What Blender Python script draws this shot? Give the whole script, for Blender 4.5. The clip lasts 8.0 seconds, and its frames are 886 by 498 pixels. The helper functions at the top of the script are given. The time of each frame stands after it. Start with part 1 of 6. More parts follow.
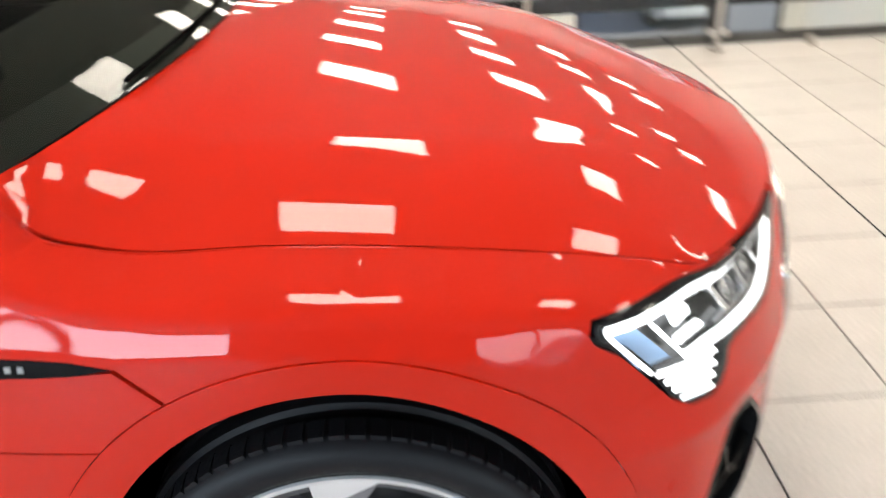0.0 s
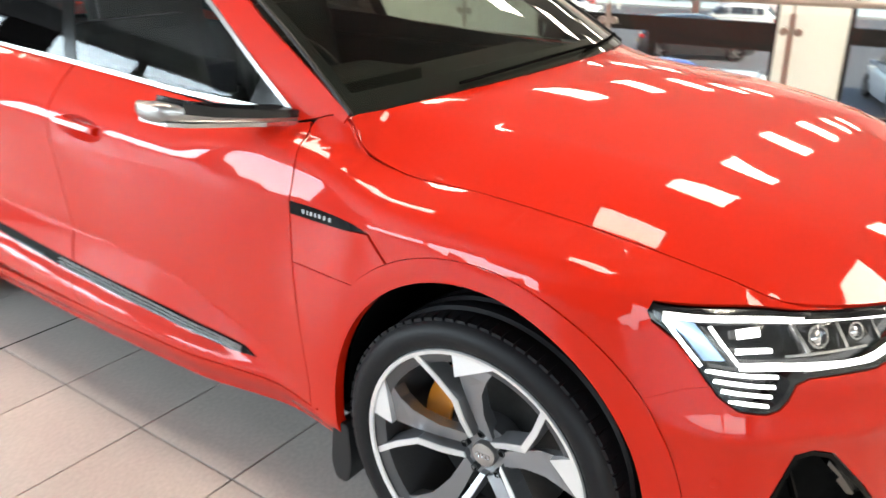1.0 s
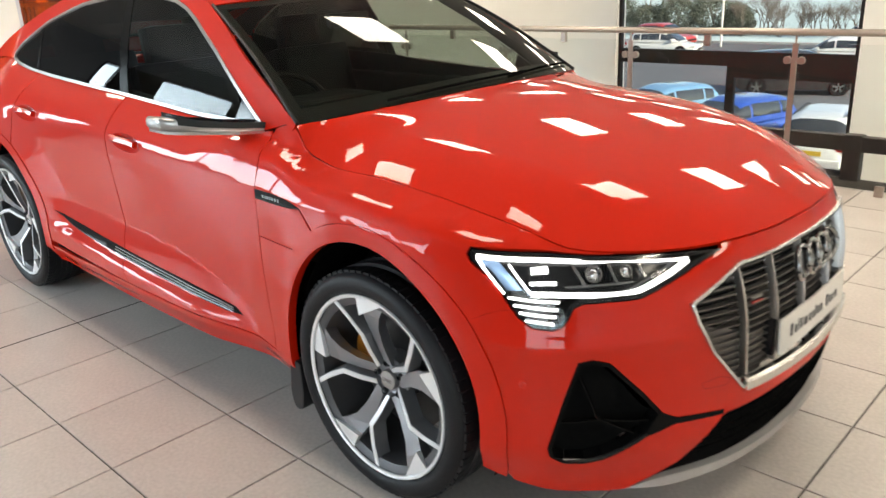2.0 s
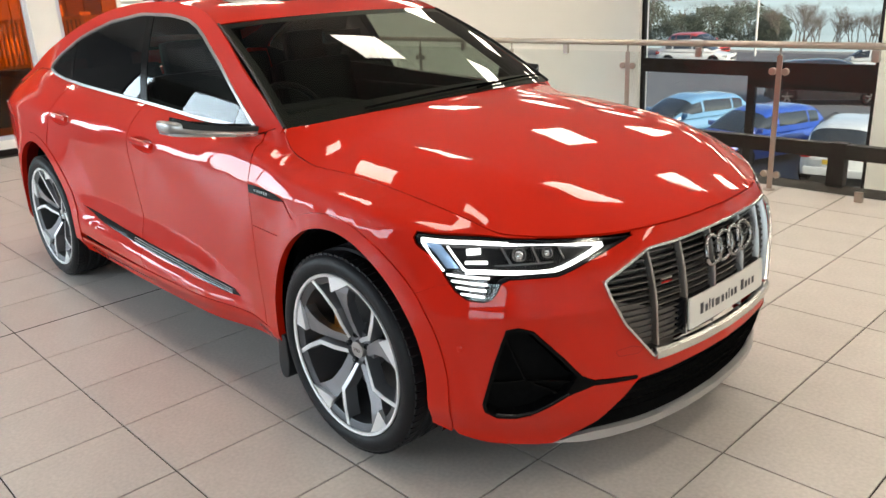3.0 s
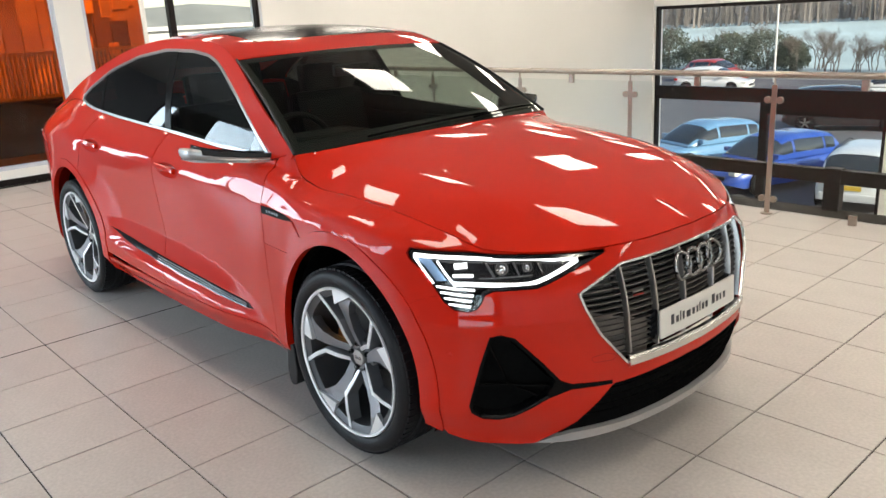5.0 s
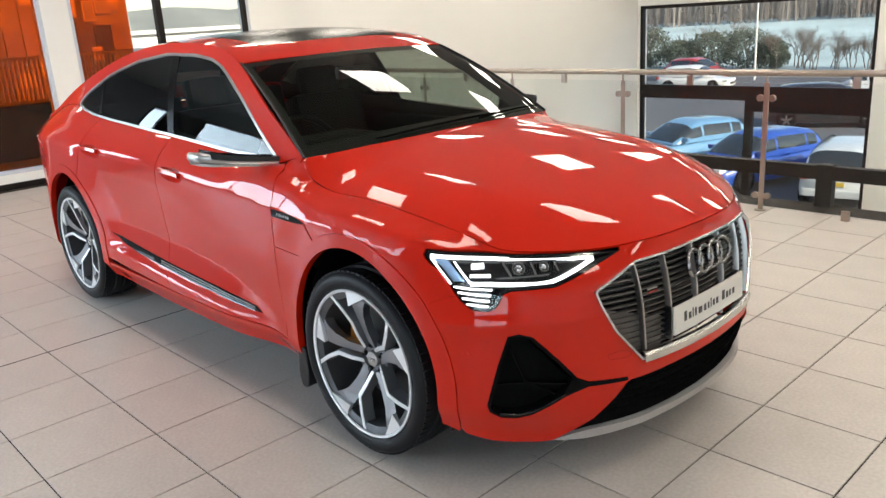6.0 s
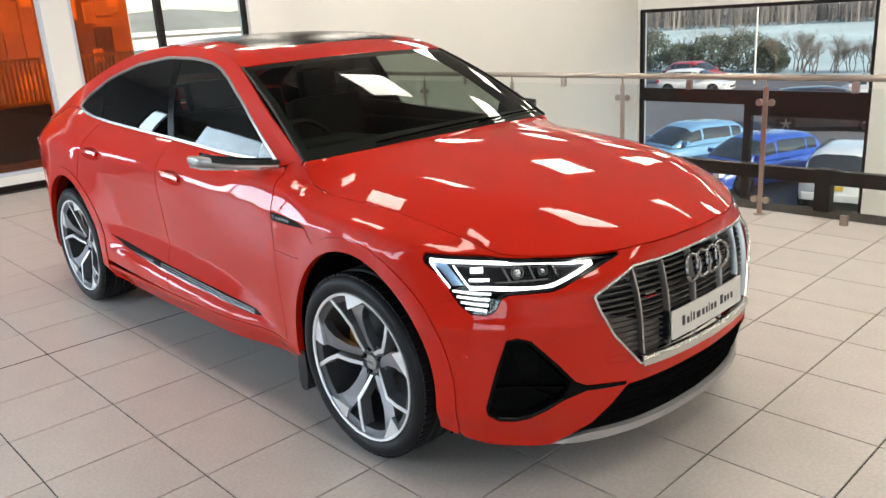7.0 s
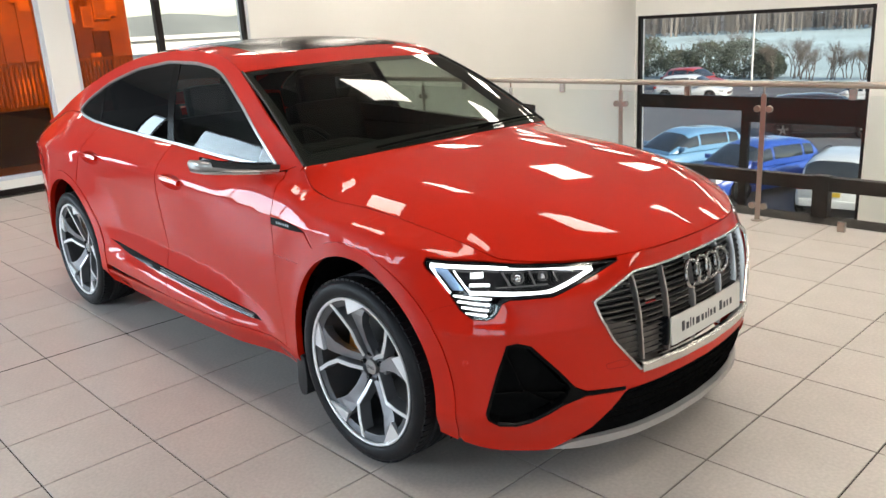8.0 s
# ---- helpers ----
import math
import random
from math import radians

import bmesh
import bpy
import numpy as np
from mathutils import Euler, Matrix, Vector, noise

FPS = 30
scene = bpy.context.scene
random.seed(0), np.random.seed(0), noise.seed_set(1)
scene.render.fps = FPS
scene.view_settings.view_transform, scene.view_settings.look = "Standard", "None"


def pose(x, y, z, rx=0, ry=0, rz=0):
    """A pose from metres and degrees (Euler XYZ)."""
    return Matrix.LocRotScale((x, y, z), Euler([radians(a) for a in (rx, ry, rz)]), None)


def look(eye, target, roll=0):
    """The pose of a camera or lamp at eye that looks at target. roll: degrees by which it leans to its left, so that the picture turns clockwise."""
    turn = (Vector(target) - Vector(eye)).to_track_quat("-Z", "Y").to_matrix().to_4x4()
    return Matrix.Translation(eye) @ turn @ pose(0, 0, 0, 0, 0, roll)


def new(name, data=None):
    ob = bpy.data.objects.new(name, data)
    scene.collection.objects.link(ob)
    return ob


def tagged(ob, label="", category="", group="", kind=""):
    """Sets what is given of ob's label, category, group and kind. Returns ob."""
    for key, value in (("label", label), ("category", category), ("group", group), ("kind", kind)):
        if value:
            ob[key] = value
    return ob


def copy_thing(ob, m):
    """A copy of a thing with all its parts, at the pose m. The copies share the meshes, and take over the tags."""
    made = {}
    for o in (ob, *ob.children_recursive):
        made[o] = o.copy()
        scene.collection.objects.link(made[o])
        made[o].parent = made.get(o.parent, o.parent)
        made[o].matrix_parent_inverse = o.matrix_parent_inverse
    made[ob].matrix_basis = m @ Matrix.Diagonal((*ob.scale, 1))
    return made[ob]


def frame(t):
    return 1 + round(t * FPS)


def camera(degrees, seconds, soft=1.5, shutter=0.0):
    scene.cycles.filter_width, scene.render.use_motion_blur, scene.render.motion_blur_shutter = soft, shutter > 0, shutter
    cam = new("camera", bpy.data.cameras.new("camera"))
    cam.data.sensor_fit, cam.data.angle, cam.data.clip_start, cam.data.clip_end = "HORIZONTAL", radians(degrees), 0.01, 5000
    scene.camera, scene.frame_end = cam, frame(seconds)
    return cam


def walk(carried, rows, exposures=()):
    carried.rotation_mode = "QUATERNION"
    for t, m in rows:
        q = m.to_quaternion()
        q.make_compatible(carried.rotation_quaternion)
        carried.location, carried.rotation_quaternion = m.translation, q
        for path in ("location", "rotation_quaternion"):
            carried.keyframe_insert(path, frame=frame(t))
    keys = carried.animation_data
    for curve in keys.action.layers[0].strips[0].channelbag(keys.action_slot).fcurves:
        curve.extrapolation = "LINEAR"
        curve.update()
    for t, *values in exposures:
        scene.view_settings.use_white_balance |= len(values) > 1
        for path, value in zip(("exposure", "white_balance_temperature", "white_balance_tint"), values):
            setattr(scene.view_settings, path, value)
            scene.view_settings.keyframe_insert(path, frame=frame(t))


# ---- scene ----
cam = camera(59.0, 8.0, 1.5, 0.4)
PATH = [
    (0, (1.619, -1.781, 1.537), (1.647, -0.043, 0.549), -3.0),
    (0.1, (1.664, -1.760, 1.506), (1.545, 0.001, 0.565), -1.35),
    (0.2, (1.725, -1.753, 1.541), (1.441, -0.030, 0.567), -0.60),
    (0.3, (1.796, -1.804, 1.527), (1.328, -0.083, 0.622), -0.98),
    (0.4, (1.860, -1.896, 1.465), (1.234, -0.165, 0.681), -1.54),
    (0.5, (1.909, -1.931, 1.487), (1.212, -0.247, 0.663), -1.67),
    (0.7, (2.042, -2.018, 1.533), (1.179, -0.432, 0.673), -2.38),
    (1, (2.286, -2.162, 1.539), (1.201, -0.666, 0.774), -0.26),
    (1.5, (2.759, -2.228, 1.559), (1.457, -0.868, 0.883), -1.59),
    (2, (3.104, -2.285, 1.551), (1.788, -0.931, 0.892), -2.74),
    (3.3, (3.640, -2.389, 1.602), (2.237, -1.105, 0.984), -3.08),
    (3.5, (3.701, -2.393, 1.605), (2.290, -1.103, 1.015), -3.01),
    (4, (3.796, -2.365, 1.609), (2.365, -1.093, 1.031), -2.49),
    (4.5, (3.811, -2.405, 1.622), (2.371, -1.139, 1.052), -2.91),
    (6, (3.728, -2.565, 1.641), (2.325, -1.258, 1.071), -3.67),
    (6.5, (3.730, -2.567, 1.649), (2.330, -1.255, 1.085), -3.59),
    (7, (3.735, -2.569, 1.649), (2.332, -1.260, 1.085), -3.50),
    (7.5, (3.736, -2.577, 1.654), (2.333, -1.266, 1.096), -3.40),
    (8, (3.731, -2.580, 1.651), (2.331, -1.263, 1.099), -3.26),
]
EXPOSURES = [(0.0, 1.1, 6600, 10), (0.5, 1.3, 6700, 10), (1.0, 1.3, 7000, 10), (1.5, 0.92, 7100, 10), (2.0, 0.78, 7100, 10), (3.5, 0.58, 6800, 10), (8.0, 0.6, 6600, 10)]
walk(cam, [(t, look(eye, target, roll)) for t, eye, target, roll in PATH], EXPOSURES)


# ---- world, sun, exposure ----
world = bpy.data.worlds.new("sky_world")
scene.world = world
world.use_nodes = True
wn = world.node_tree.nodes
sky = wn.new("ShaderNodeTexSky")
sky.sky_type, sky.sun_disc = "NISHITA", False
sky.sun_elevation, sky.sun_rotation = radians(27), radians(96)
wn["Background"].inputs["Strength"].default_value = 0.15
world.node_tree.links.new(sky.outputs[0], wn["Background"].inputs["Color"])
sun = new("sun", bpy.data.lights.new("sun", "SUN"))
sun.data.energy, sun.data.angle, sun.data.color = 5.0, radians(0.5), (1.0, 0.9, 0.76)
SUN_WAY = Vector((math.sin(radians(96)) * math.cos(radians(27)), math.cos(radians(96)) * math.cos(radians(27)), math.sin(radians(27))))
sun.matrix_world = look(SUN_WAY * 50, (0, 0, 0))


def daylight(at, target, wide, high, watts):
    """Skylight entering by a window, from within its opening."""
    lamp = new("window_daylight", bpy.data.lights.new("window_daylight", "AREA"))
    lamp.data.shape, lamp.data.size, lamp.data.size_y = "RECTANGLE", wide, high
    lamp.data.energy, lamp.data.color = watts, (0.70, 0.85, 1.0)
    lamp.matrix_world = look(at, target)


daylight((-6.53, -4.9, 1.6), (0.0, -4.9, 1.6), 3.5, 1.7, 180.0)
daylight((-3.1, -7.18, 2.0), (-3.1, 0.0, 2.0), 5.3, 1.7, 230.0)
daylight((5.85, -7.18, 1.2), (5.85, 0.0, 1.2), 4.8, 2.1, 110.0)


# ---- materials ----
def mat(name, colour, rough=0.5, metal=0.0, coat=0.0, grain=0.0, grain_size=60.0, stain=0.0, stain_size=3.0, bump=0.0, bump_size=200.0, spec=0.5, per_object=0.0, emit=None, power=0.0):
    """A surface with colour varied at two scales, roughness variation and fine relief."""
    m = bpy.data.materials.new(name)
    m.use_nodes = True
    nt = m.node_tree
    b = nt.nodes["Principled BSDF"]
    b.inputs["Roughness"].default_value, b.inputs["Metallic"].default_value = rough, metal
    b.inputs["Coat Weight"].default_value, b.inputs["Coat Roughness"].default_value = coat, 0.03
    b.inputs["Specular IOR Level"].default_value = spec
    b.inputs["Base Color"].default_value = (*colour, 1)
    where = nt.nodes.new("ShaderNodeTexCoord").outputs["Object"]
    if per_object or grain or stain:
        def noisy(size, detail):
            n = nt.nodes.new("ShaderNodeTexNoise")
            n.inputs["Scale"].default_value, n.inputs["Detail"].default_value = size, detail
            nt.links.new(where, n.inputs["Vector"])
            return n.outputs["Fac"]
        value = None
        terms = []
        if grain:
            terms.append((noisy(grain_size, 4), grain))
        if stain:
            terms.append((noisy(stain_size, 3), stain))
        if per_object:
            terms.append((nt.nodes.new("ShaderNodeObjectInfo").outputs["Random"], per_object))
        for out, amount in terms:
            r = nt.nodes.new("ShaderNodeMapRange")
            lo, hi = (0.3, 0.7) if amount is not per_object else (0.0, 1.0)
            r.inputs["From Min"].default_value, r.inputs["From Max"].default_value = lo, hi
            r.inputs["To Min"].default_value, r.inputs["To Max"].default_value = 1 - amount, 1 + amount
            nt.links.new(out, r.inputs["Value"])
            if value is None:
                value = r.outputs[0]
            else:
                mul = nt.nodes.new("ShaderNodeMath")
                mul.operation = "MULTIPLY"
                nt.links.new(value, mul.inputs[0])
                nt.links.new(r.outputs[0], mul.inputs[1])
                value = mul.outputs[0]
        mix = nt.nodes.new("ShaderNodeVectorMath")
        mix.operation = "SCALE"
        mix.inputs[0].default_value = colour
        nt.links.new(value, mix.inputs["Scale"])
        nt.links.new(mix.outputs[0], b.inputs["Base Color"])
        if rough > 0.05:
            rr = nt.nodes.new("ShaderNodeMath")
            rr.operation = "MULTIPLY"
            rr.inputs[1].default_value = rough
            nt.links.new(value, rr.inputs[0])
            nt.links.new(rr.outputs[0], b.inputs["Roughness"])
    if bump:
        n = nt.nodes.new("ShaderNodeTexNoise")
        n.inputs["Scale"].default_value, n.inputs["Detail"].default_value = bump_size, 3
        nt.links.new(where, n.inputs["Vector"])
        bu = nt.nodes.new("ShaderNodeBump")
        bu.inputs["Strength"].default_value, bu.inputs["Distance"].default_value = bump, 0.002
        nt.links.new(n.outputs["Fac"], bu.inputs["Height"])
        nt.links.new(bu.outputs[0], b.inputs["Normal"])
    if emit:
        b.inputs["Emission Color"].default_value, b.inputs["Emission Strength"].default_value = (*emit, 1), power
    return m


def glass(name, tint=(1, 1, 1), rough=0.0, ior=1.45):
    """A thin pane: clear straight through, mirror-like by Fresnel."""
    m = bpy.data.materials.new(name)
    m.use_nodes = True
    nt = m.node_tree
    nt.nodes.remove(nt.nodes["Principled BSDF"])
    clear, shine, mix, fr, power, scale = (nt.nodes.new("ShaderNode" + k) for k in ("BsdfTransparent", "BsdfGlossy", "MixShader", "LayerWeight", "Math", "Math"))
    clear.inputs["Color"].default_value, shine.inputs["Roughness"].default_value = (*tint, 1), rough
    fr.inputs["Blend"].default_value = 0.5
    face = ((ior - 1) / (ior + 1)) ** 2
    power.operation, power.inputs[1].default_value = "POWER", 5.0
    scale.operation, scale.inputs[1].default_value, scale.inputs[2].default_value = "MULTIPLY_ADD", 1 - face, face
    nt.links.new(fr.outputs["Facing"], power.inputs[0])
    nt.links.new(power.outputs[0], scale.inputs[0])
    nt.links.new(scale.outputs[0], mix.inputs[0])
    nt.links.new(clear.outputs[0], mix.inputs[1])
    nt.links.new(shine.outputs[0], mix.inputs[2])
    nt.links.new(mix.outputs[0], nt.nodes["Material Output"].inputs["Surface"])
    return m


WALL = mat("wall_paint", (0.88, 0.86, 0.815), 0.6, stain=0.02, stain_size=0.6, bump=0.05, bump_size=300)
# for walls out of view; this dark grey is added to cut pale reflections
GREY_WALL = mat("grey_wall_paint", (0.13, 0.13, 0.135), 0.6, stain=0.03, stain_size=0.6, bump=0.05, bump_size=300)
# ceiling toned dark grey so that glass and car paint mirror less of it
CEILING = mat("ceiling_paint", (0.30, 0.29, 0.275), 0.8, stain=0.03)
TILE = mat("porcelain_tile", (0.52, 0.475, 0.44), 0.34, grain=0.09, grain_size=70, stain=0.04, stain_size=5, per_object=0.03, bump=0.03, bump_size=90)
GROUT = mat("grout", (0.022, 0.017, 0.014), 0.9, stain=0.2, stain_size=2)
STEEL = mat("brushed_steel", (0.44, 0.39, 0.34), 0.38, 1.0, grain=0.05, grain_size=150)
REVEAL = mat("pale_frame_paint", (0.62, 0.64, 0.68), 0.5, stain=0.03, stain_size=2)
BLACK = mat("black_powder_coat", (0.013, 0.0095, 0.0095), 0.4, grain=0.1, spec=0.2)
PANE = glass("clear_glass", (0.96, 0.98, 0.98), ior=1.3)
ORANGE_PANE = glass("orange_film_glass", (0.72, 0.27, 0.055))
TARMAC = mat("tarmac", (0.10, 0.10, 0.108), 0.8, grain=0.25, grain_size=40, stain=0.2, stain_size=0.2)
LED = mat("light_panel", (0.9, 0.9, 0.9), 0.5, emit=(1.0, 0.925, 0.81), power=10.5)
SLAB = mat("concrete", (0.35, 0.33, 0.31), 0.8, grain=0.1, stain=0.15)


# ---- helpers for building ----
def mesh_of(bm, name, smooth=None):
    me = bpy.data.meshes.new(name)
    bm.to_mesh(me)
    bm.free()
    if smooth is not None:
        me.shade_smooth()
        if smooth < 180:
            me.set_sharp_from_angle(angle=radians(smooth))
    return me


def part(name, bm, material, parent=None, label="", smooth=None):
    """Links a bmesh as one mesh object, under a thing or a part."""
    me = mesh_of(bm, name, smooth) if isinstance(bm, bmesh.types.BMesh) else bm
    if not me.materials:
        me.materials.append(material)
    ob = new(name, me)
    if parent:
        ob.parent = parent
    return tagged(ob, label)


def thing(name, label, category, group="", at=(0, 0, 0)):
    ob = tagged(new(name), label, category, group)
    ob.location = at
    return ob


def add_box(bm, lo, hi, bevel=0.0):
    vs = [bm.verts.new((x, y, z)) for x in (lo[0], hi[0]) for y in (lo[1], hi[1]) for z in (lo[2], hi[2])]
    fs = [bm.faces.new([vs[i] for i in q]) for q in ((0, 1, 3, 2), (4, 6, 7, 5), (0, 4, 5, 1), (2, 3, 7, 6), (0, 2, 6, 4), (1, 5, 7, 3))]
    if bevel:
        bmesh.ops.bevel(bm, geom=list({e for f in fs for e in f.edges}), offset=bevel, segments=2, affect="EDGES", profile=0.7)


def box(lo, hi, bevel=0.0):
    bm = bmesh.new()
    add_box(bm, lo, hi, bevel)
    return bm


def structure(name, bm, material, label, smooth=None):
    return tagged(part(name, bm, material, None, label, smooth), kind="structure")


# ---- the showroom ----
ROOM_W, ROOM_S, ROOM_E = -6.35, -7.0, 9.0
EDGE, FAR, TOP, GROUND = 3.86, 13.2, 3.0, -3.5
TILE_SIZE, TILE_X, TILE_Y = 0.4553, -0.7194, -1.4432

floor = structure("floor", box((ROOM_W, ROOM_S, -0.35), (ROOM_E, EDGE, -0.006)), GROUT, "beige porcelain tiled showroom floor with dark grout")

structure("ceiling", box((ROOM_W - 0.3, ROOM_S - 0.3, TOP), (ROOM_E + 0.3, FAR + 0.3, TOP + 0.2)), CEILING, "plain grey ceiling, toned dark to dim its reflections")


def wall_with_openings(name, axis, at, thick, span, height, openings, label, material=WALL):
    """A wall along y (axis 'x') or along x (axis 'y') with oblong openings (from, to, bottom, top) cut right through."""
    bm = bmesh.new()
    cuts = sorted({span[0], span[1], *(v for o in openings for v in o[:2])})
    for a, b in zip(cuts, cuts[1:]):
        holes = sorted((o[2], o[3]) for o in openings if o[0] <= a and b <= o[1])
        z = height[0]
        for lo, hi in holes + [(height[1], height[1])]:
            if lo - z > 1e-4:
                if axis == "x":
                    add_box(bm, (min(at, at + thick), a, z), (max(at, at + thick), b, lo))
                else:
                    add_box(bm, (a, min(at, at + thick), z), (b, max(at, at + thick), lo))
            z = hi
    bmesh.ops.remove_doubles(bm, verts=bm.verts, dist=1e-5)
    return structure(name, bm, material, label)


# unseen, darkened so the car's flank and glass reflect less haze
wall_with_openings("wall_southwest", "x", ROOM_W, -0.3, (ROOM_S - 0.3, -1.8), (GROUND, TOP), [(-6.7, -3.1, 0.7, 2.5)], "unseen wall with a wide window, darkened to dim reflections in the car", GREY_WALL)
wall_with_openings("wall_west", "x", ROOM_W, -0.3, (-1.8, FAR + 0.3), (GROUND, TOP), [(-1.6, 0.69, 0.17, 2.75), (1.0, 3.43, 0.17, 2.75)], "white painted wall with tall glazed openings")
wall_with_openings("wall_north", "y", FAR, 0.3, (ROOM_W, ROOM_E), (GROUND, TOP), [(-6.3, -1.37, -2.9, 1.575), (-0.2, 3.6, -2.9, 1.575), (4.6, 8.6, -2.9, 1.575)], "white painted wall with large windows across the void")
wall_with_openings("wall_south", "y", ROOM_S, -0.3, (ROOM_W, ROOM_E), (-0.35, TOP), [(-5.8, -0.4, 1.1, 2.9), (3.4, 8.3, 0.1, 2.3)], "unseen wall with windows behind the walk, darkened to dim reflections in the car", GREY_WALL)
structure("wall_east", box((ROOM_E, ROOM_S - 0.3, GROUND), (ROOM_E + 0.3, FAR + 0.3, TOP)), WALL, "plain white painted wall")
structure("floor_lower", box((ROOM_W, EDGE, GROUND - 0.2), (ROOM_E, FAR, GROUND + 0.01)), SLAB, "grey lower floor of the void")
structure("wall_void", box((ROOM_W, EDGE - 0.3, GROUND), (ROOM_E, EDGE, -0.36)), WALL, "white wall under the gallery edge")


def window(name, axis, at, lo, hi, panes, frame_w, depth, label, bars=(), surround=BLACK):
    """A framed window: frame, mullions as bars (kind, place, width) and one pane a field."""
    win = tagged(new(name), label, kind="structure")
    def slab(a0, a1, z0, z1, d, off=0.0):
        if axis == "x":
            return box((at + off - d / 2, a0, z0), (at + off + d / 2, a1, z1))
        return box((a0, at + off - d / 2, z0), (a1, at + off + d / 2, z1))
    w = frame_w
    for a0, a1, z0, z1 in ((lo[0], hi[0], hi[1] - w, hi[1]), (lo[0], hi[0], lo[1], lo[1] + w), (lo[0], lo[0] + w, lo[1] + w, hi[1] - w), (hi[0] - w, hi[0], lo[1] + w, hi[1] - w)):
        part("window_frame", slab(a0, a1, z0, z1, depth), surround, win)
    for a0, a1, z0, z1 in bars:
        part("mullion", slab(a0, a1, z0, z1, depth * 1.1), BLACK, win)
    for a0, a1, z0, z1, m in panes:
        ob = part("pane", slab(a0, a1, z0, z1, 0.012), m, win)
        ob.visible_shadow = False
    return win


window("window_1", "y", FAR + 0.08, (-6.3, -2.9), (-1.37, 1.575), [(-6.25, -1.42, -0.13, 1.52, PANE), (-6.25, -3.80, -2.85, -0.41, PANE), (-3.64, -1.42, -2.85, -0.63, PANE)], 0.07, 0.10, "large black-framed window over a car park",
       [(-6.23, -1.44, -0.42, -0.13), (-3.80, -3.64, -2.83, -0.42), (-3.64, -1.44, -0.64, -0.42)])
window("window_2", "y", FAR + 0.08, (-0.2, -2.9), (3.6, 1.575), [(-0.15, 3.55, -0.13, 1.52, PANE), (-0.15, 3.55, -2.85, -0.42, PANE)], 0.07, 0.10, "large black-framed window over a car park", [(-0.13, 3.53, -0.42, -0.13)])
window("window_3", "y", FAR + 0.08, (4.6, -2.9), (8.6, 1.575), [(4.65, 8.55, -0.13, 1.52, PANE), (4.65, 8.55, -2.85, -0.42, PANE)], 0.07, 0.10, "large black-framed window over a car park", [(4.67, 8.53, -0.42, -0.13)])
window("window_6", "x", ROOM_W - 0.05, (-6.7, 0.7), (-3.1, 2.5), [(-6.65, -5.15, 0.75, 2.45, PANE), (-5.05, -3.95, 0.75, 2.45, PANE), (-3.35, -3.15, 0.75, 2.45, PANE)], 0.04, 0.08, "wide clear black-framed window", [(-5.15, -5.05, 0.74, 2.46), (-3.95, -3.35, 0.74, 2.46)])
window("window_4", "x", ROOM_W - 0.05, (-1.6, 0.17), (0.69, 2.75), [(-1.55, 0.64, 0.22, 2.7, ORANGE_PANE)], 0.04, 0.08, "tall window covered with orange film", surround=REVEAL)
window("window_5", "x", ROOM_W - 0.05, (1.0, 0.17), (3.43, 2.75), [(1.04, 1.72, 0.22, 2.7, ORANGE_PANE), (1.72, 2.08, 0.22, 2.7, PANE), (2.16, 3.39, 0.22, 2.7, PANE)], 0.04, 0.08, "tall window partly covered with orange film", [(2.08, 2.16, 0.21, 2.71), (3.34, 3.385, 0.21, 2.71)], REVEAL)
window("window_7", "y", ROOM_S - 0.05, (-5.8, 1.1), (-0.4, 2.9), [(-5.75, -3.15, 1.15, 2.85, PANE), (-3.05, -0.45, 1.15, 2.85, PANE)], 0.04, 0.08, "wide clear black-framed window behind the walk", [(-3.15, -3.05, 1.14, 2.86)])
window("window_8", "y", ROOM_S - 0.05, (3.4, 0.1), (8.3, 2.3), [(3.45, 5.8, 0.15, 2.25, PANE), (5.9, 8.25, 0.15, 2.25, PANE)], 0.04, 0.08, "wide clear black-framed window behind the walk", [(5.8, 5.9, 0.14, 2.26)])
structure("baseboard", box((ROOM_W + 0.001, ROOM_S, 0.0), (ROOM_W + 0.03, EDGE, 0.07)), BLACK, "low black skirting board")

# ---- ceiling lights ----
light_frame = mesh_of(box((-0.295, -0.295, -0.012), (0.295, 0.295, 0.0)), "frame")
light_face = mesh_of(box((-0.27, -0.27, -0.018), (0.27, 0.27, -0.013)), "diffuser")
EVEN_ROW = [-5.65 + 1.8 * i for i in range(8)]
LIGHT_ROWS = [(-0.8, EVEN_ROW), (1.2, [-4.25 + 2.0 * i for i in range(7)]), (3.2, [x + 0.1 for x in EVEN_ROW])] + [(y, EVEN_ROW) for y in (5.2, 7.2, 9.2, 11.2)]
for y, row in LIGHT_ROWS:
    for x in row:
        ob = thing("ceiling_light", "square white ceiling light panel, lit", "ceiling light", "ceiling light panels", (x, y, TOP))
        part("frame", light_frame, CEILING, ob)
        part("diffuser", light_face, LED, ob)



